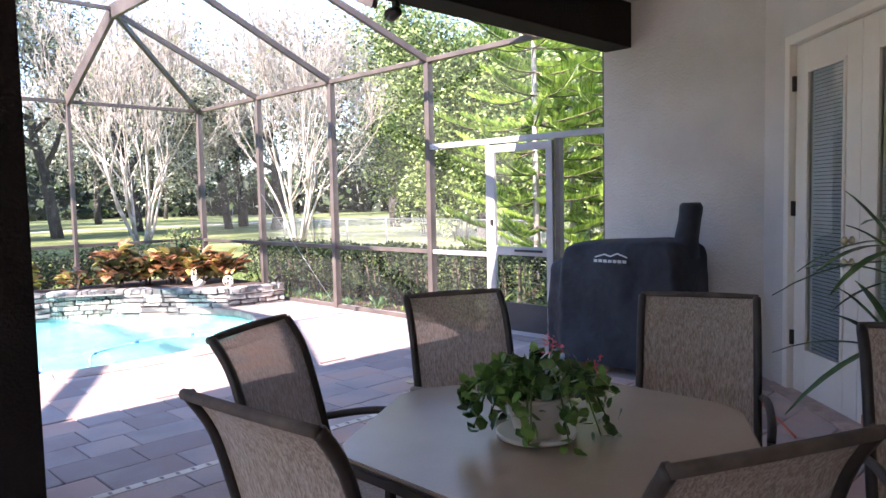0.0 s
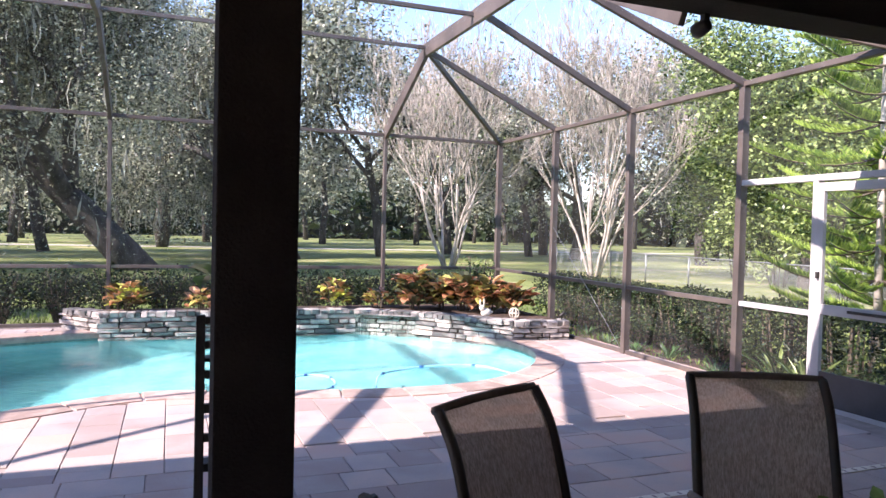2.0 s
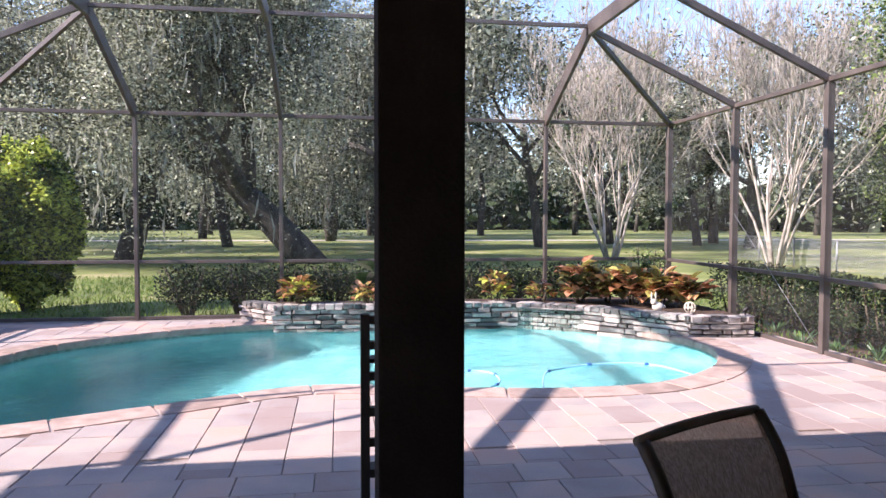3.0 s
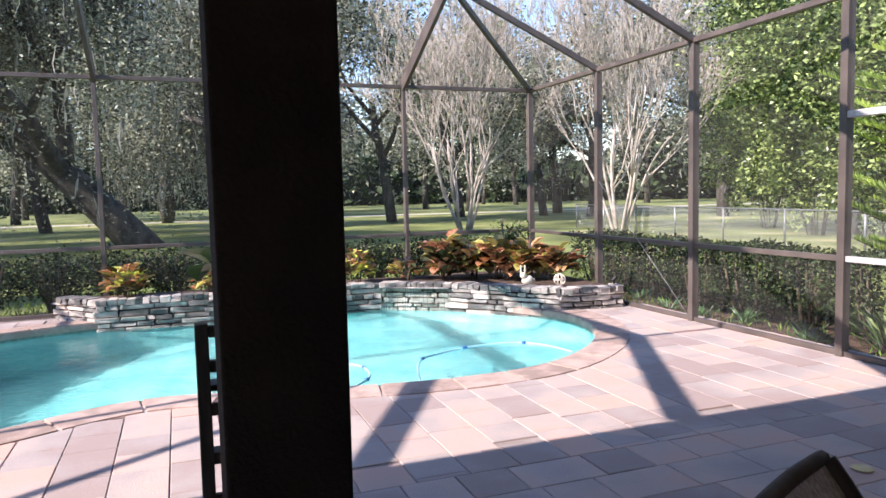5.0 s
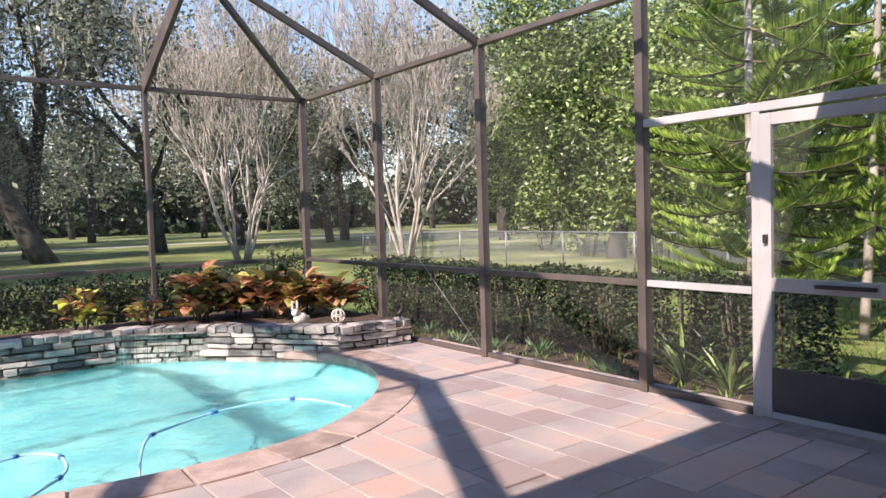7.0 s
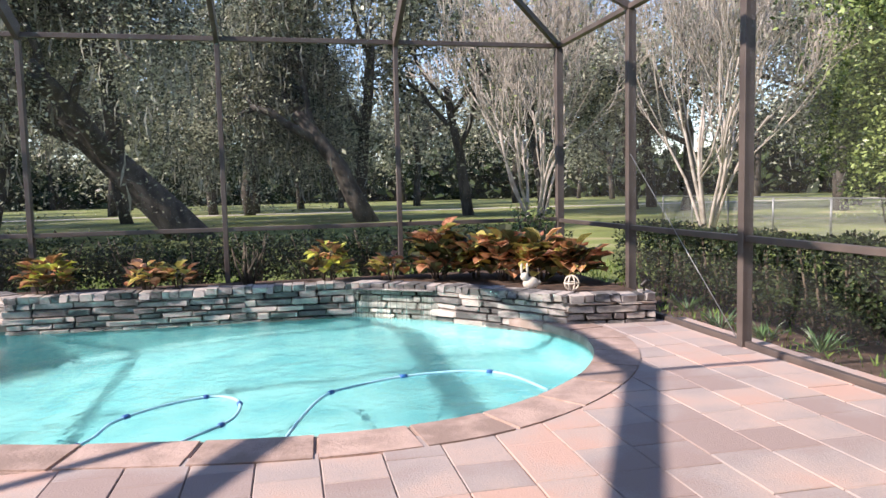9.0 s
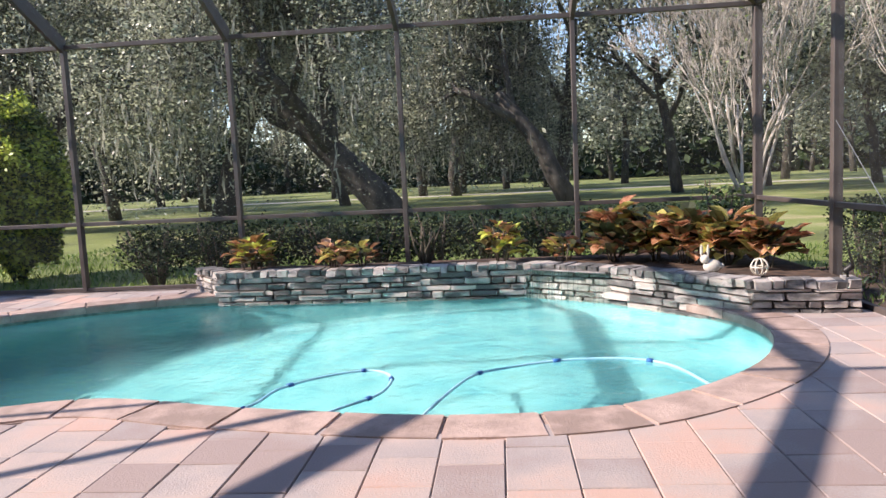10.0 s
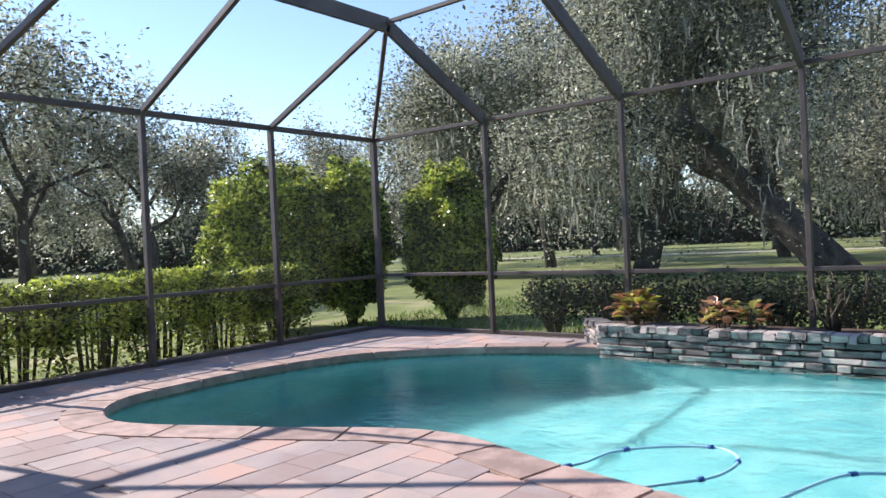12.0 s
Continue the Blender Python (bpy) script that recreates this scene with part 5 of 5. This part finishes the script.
# wood beyond
protos = [tree("tall oak in the park-like wood beyond the lawn", "tree", (-30 + 24 * k, 46, -0.09), 400 + k, 16 + 2 * k, (0.1 * (k - 1), 0, 1), 0.34, OAKLEAF, 12500, 0.25, 1.05, 3, 4,
               BARK, 0.85, 0.06, 900, group="trees of the far wood") for k in range(3)]
distant = [tree("tall distant oak in the park-like wood", "tree", (-20 + 30 * k, 72 + 4 * k, -0.09), 410 + k, 16 + 2 * k, (0.1 * (k - 1), 0, 1), 0.34, OAKLEAF, 3200, 0.5, 1.8, 2, 5,
                BARK, 0.85, 0.06, 300, group="trees of the far wood") for k in range(2)]
rngw = random.Random(77)
for ring, r0, r1, kinds in ((24, 34, 50, protos), (30, 54, 78, distant), (18, 80, 115, distant)):
    for i in range(ring):
        deg = -25 + 225 * (i + rngw.random()) / ring
        an, r = radians(deg), rngw.uniform(r0, r1)
        sc = rngw.uniform(0.8, 1.15) * (0.62 if deg > 128 else 1.0)
        c = copy_thing(kinds[i % len(kinds)], pose(-4 + r * math.cos(an), -6 + r * math.sin(an), -0.09, 0, 0, rngw.uniform(0, 360)))
        c.scale = (sc, sc, sc)

for i, (x, y, sc) in enumerate(((-33.0, 8.5, 0.72), (-35.0, 3.5, 0.74), (-33.0, -1.5, 0.78), (-38.0, -6.0, 0.8), (-27.0, 14.5, 0.5), (-42.0, 12.0, 0.7), (17.5, 26.0, 0.95), (22.0, 20.0, 0.9), (12.0, 33.0, 0.9), (-6.0, 40.0, 1.0))):
    c = copy_thing(protos[i % 3], pose(x, y, -0.09, 0, 0, 70 * i))
    c.scale = (sc * 1.15, sc * 1.15, sc)
# undergrowth closing the wood; shade under the canopies is put into its dark leaves
nr = np.random.default_rng(91)
n = 70000
an, rr = np.radians(nr.uniform(-40, 215, n)), nr.uniform(95, 135, n)
hh = 6.5 + 3.5 * np.sin(an * 23) * np.sin(an * 7 + 1) + 2 * nr.random(n)
pts = np.stack([-4 + rr * np.cos(an), -6 + rr * np.sin(an), nr.random(n) ** 0.8 * np.maximum(hh, 5.5)], 1)
v, f = leaf_cloud(nr, pts, 1.9, 0.2, 0.6)
tagged(cloud_object("undergrowth", v, f, DARKLEAF), "undergrowth closing the far wood, canopy shade in its dark leaf colour", "undergrowth", kind="stuff")
# grass tufts by the screen
n = 26000
gx, gy = nr.uniform(-12.5, -0.3, n), nr.uniform(0.25, 9, n)
g2 = nr.random(n) < 0.35
gx[g2], gy[g2] = nr.uniform(0.3, 8, g2.sum()), nr.uniform(-9, 3, g2.sum())
v, f = leaf_cloud(nr, np.stack([gx, gy, np.full(n, -0.1)], 1), 0.11, -2.0, 0.16)
tagged(cloud_object("grass", v, f, BLADE), "short green grass blades", "grass", kind="stuff")

# ---- coping and pavers ----
cop = thing("coping", "curved pool edge of terracotta-toned coping stones", "coping", (-5, -5, 0), kind="structure")
i = 0
STEP = 3
while i < NP:
    pts = [i + k for k in range(STEP + 1)]
    m = pool_offset(i + 1, 0)
    if not (m.y > -1.15 and -6.5 < m.x < -1.4) and not (m.x > -1.6 and m.y > -1.9):
        bm = bmesh.new()
        lo_in, lo_out = [], []
        g = 0.0025
        for n, k in enumerate(pts):
            e = 0.02 if n == 0 else (-0.02 if n == STEP else 0)
            a, b = pool_offset(k, -0.03), pool_offset(k, 0.33)
            t = (pool_offset(k + 1, 0) - pool_offset(k - 1, 0)).normalized() * g * (1 if n == 0 else -1 if n == STEP else 0)
            lo_in.append(a + t)
            lo_out.append(b + t)
        top, bot = 0.008, -0.075
        A = [bm.verts.new((p.x, p.y, top)) for p in lo_in]
        B = [bm.verts.new((p.x, p.y, top)) for p in lo_out]
        C = [bm.verts.new((p.x, p.y, bot)) for p in lo_in]
        D = [bm.verts.new((p.x, p.y, bot)) for p in lo_out]
        for n in range(STEP):
            bm.faces.new((A[n], A[n + 1], B[n + 1], B[n]))
            bm.faces.new((C[n], C[n + 1], A[n + 1], A[n]))
            bm.faces.new((D[n + 1], D[n], B[n], B[n + 1]))
        bm.faces.new((A[0], B[0], D[0], C[0]))
        bm.faces.new((A[-1], C[-1], D[-1], B[-1]))
        bmesh.ops.recalc_face_normals(bm, faces=bm.faces)
        es = [e for e in bm.edges if all(abs(v.co.z - top) < 1e-5 for v in e.verts) and len({f.normal.z > 0.5 for f in e.link_faces}) > 1]
        bmesh.ops.bevel(bm, geom=es, offset=0.012, segments=2, affect="EDGES")
        bm.transform(Matrix.Translation((5, 5, 0)))
        part("coping_stone", bm, COPING, cop)
    i += STEP


def paver_data(w, l):
    g, b, t, lo = 0.003, 0.004, 0.0, -0.02
    x, y = w / 2 - g, l / 2 - g
    v = [(-x + b, -y + b, t), (x - b, -y + b, t), (x - b, y - b, t), (-x + b, y - b, t),
         (-x, -y, t - b), (x, -y, t - b), (x, y, t - b), (-x, y, t - b), (-x, -y, lo), (x, -y, lo), (x, y, lo), (-x, y, lo)]
    f = [(0, 1, 2, 3)]
    for a, c in ((0, 4), (4, 8)):
        for k in range(4):
            f.append((a + k, c + k, c + (k + 1) % 4, a + (k + 1) % 4))
    return v, [tuple(reversed(q)) if n else q for n, q in enumerate(f)]


def in_planter(x, y):
    return -6.7 < x and y > -0.62 or (x > -1.35 and y > -2.5) or (x > -2.6 and y > -0.9)


sizes = {}
for l in (0.305, 0.46):
    v, f = paver_data(0.305, l)
    me = bpy.data.meshes.new("paver")
    me.from_pydata(v, [], [tuple(reversed(q)) if n else q for n, q in enumerate(f)])
    me.materials.append(PAVER)
    me.update()
    sizes[l] = (me, v, f)
rngp = random.Random(9)
rest = ([], [])
count = 0


def lay_paver(cx_, cy_, l, quarter):
    """One paver; quarter: its length runs along the house."""
    global count
    if inside_pool(cx_, cy_, 0.20) or in_planter(cx_, cy_) or (cx_ > -0.08 and cy_ < -8.2):
        return
    dz = rngp.uniform(-0.002, 0.002)
    if -5.2 < cx_ < -1.0 and -8.1 < cy_ < -5.2 and count < 300:
        ob = new("paver", sizes[l][0])
        ob.parent = deck
        ob.matrix_basis = pose(cx_, cy_, dz, rngp.uniform(-.3, .3), rngp.uniform(-.3, .3), (90 if quarter else 0) + rngp.uniform(-.3, .3))
        count += 1
    else:
        o = len(rest[0])
        rest[0].extend([((p[1] if quarter else p[0]) + cx_, (-p[0] if quarter else p[1]) + cy_, p[2] + dz) for p in sizes[l][1]])
        rest[1].extend([tuple(k + o for k in q) for q in sizes[l][2]])


EDGE = -6.97
x = -3.09 + 0.1525 + 0.305 * 10
while x > -10.75:
    y = -0.2 - rngp.random() * 0.3
    while y > EDGE + 0.01:
        l = rngp.choice((0.305, 0.305, 0.46))
        if y - l < EDGE - 0.02:
            y = EDGE
            lay_paver(x, EDGE + 0.1525, 0.305, False)
            break
        lay_paver(x, y - l / 2, l, False)
        y -= l
    x -= 0.305
y = EDGE - 0.1525
while y > -14.1:
    x = 0.0 - rngp.random() * 0.3
    while x > -10.75:
        l = rngp.choice((0.305, 0.46, 0.46))
        lay_paver(x - l / 2, y, l, True)
        x -= l
    y -= 0.305
far = raw("pavers", rest[0], rest[1], PAVER_FAR, deck)
far["kind"] = "stuff"
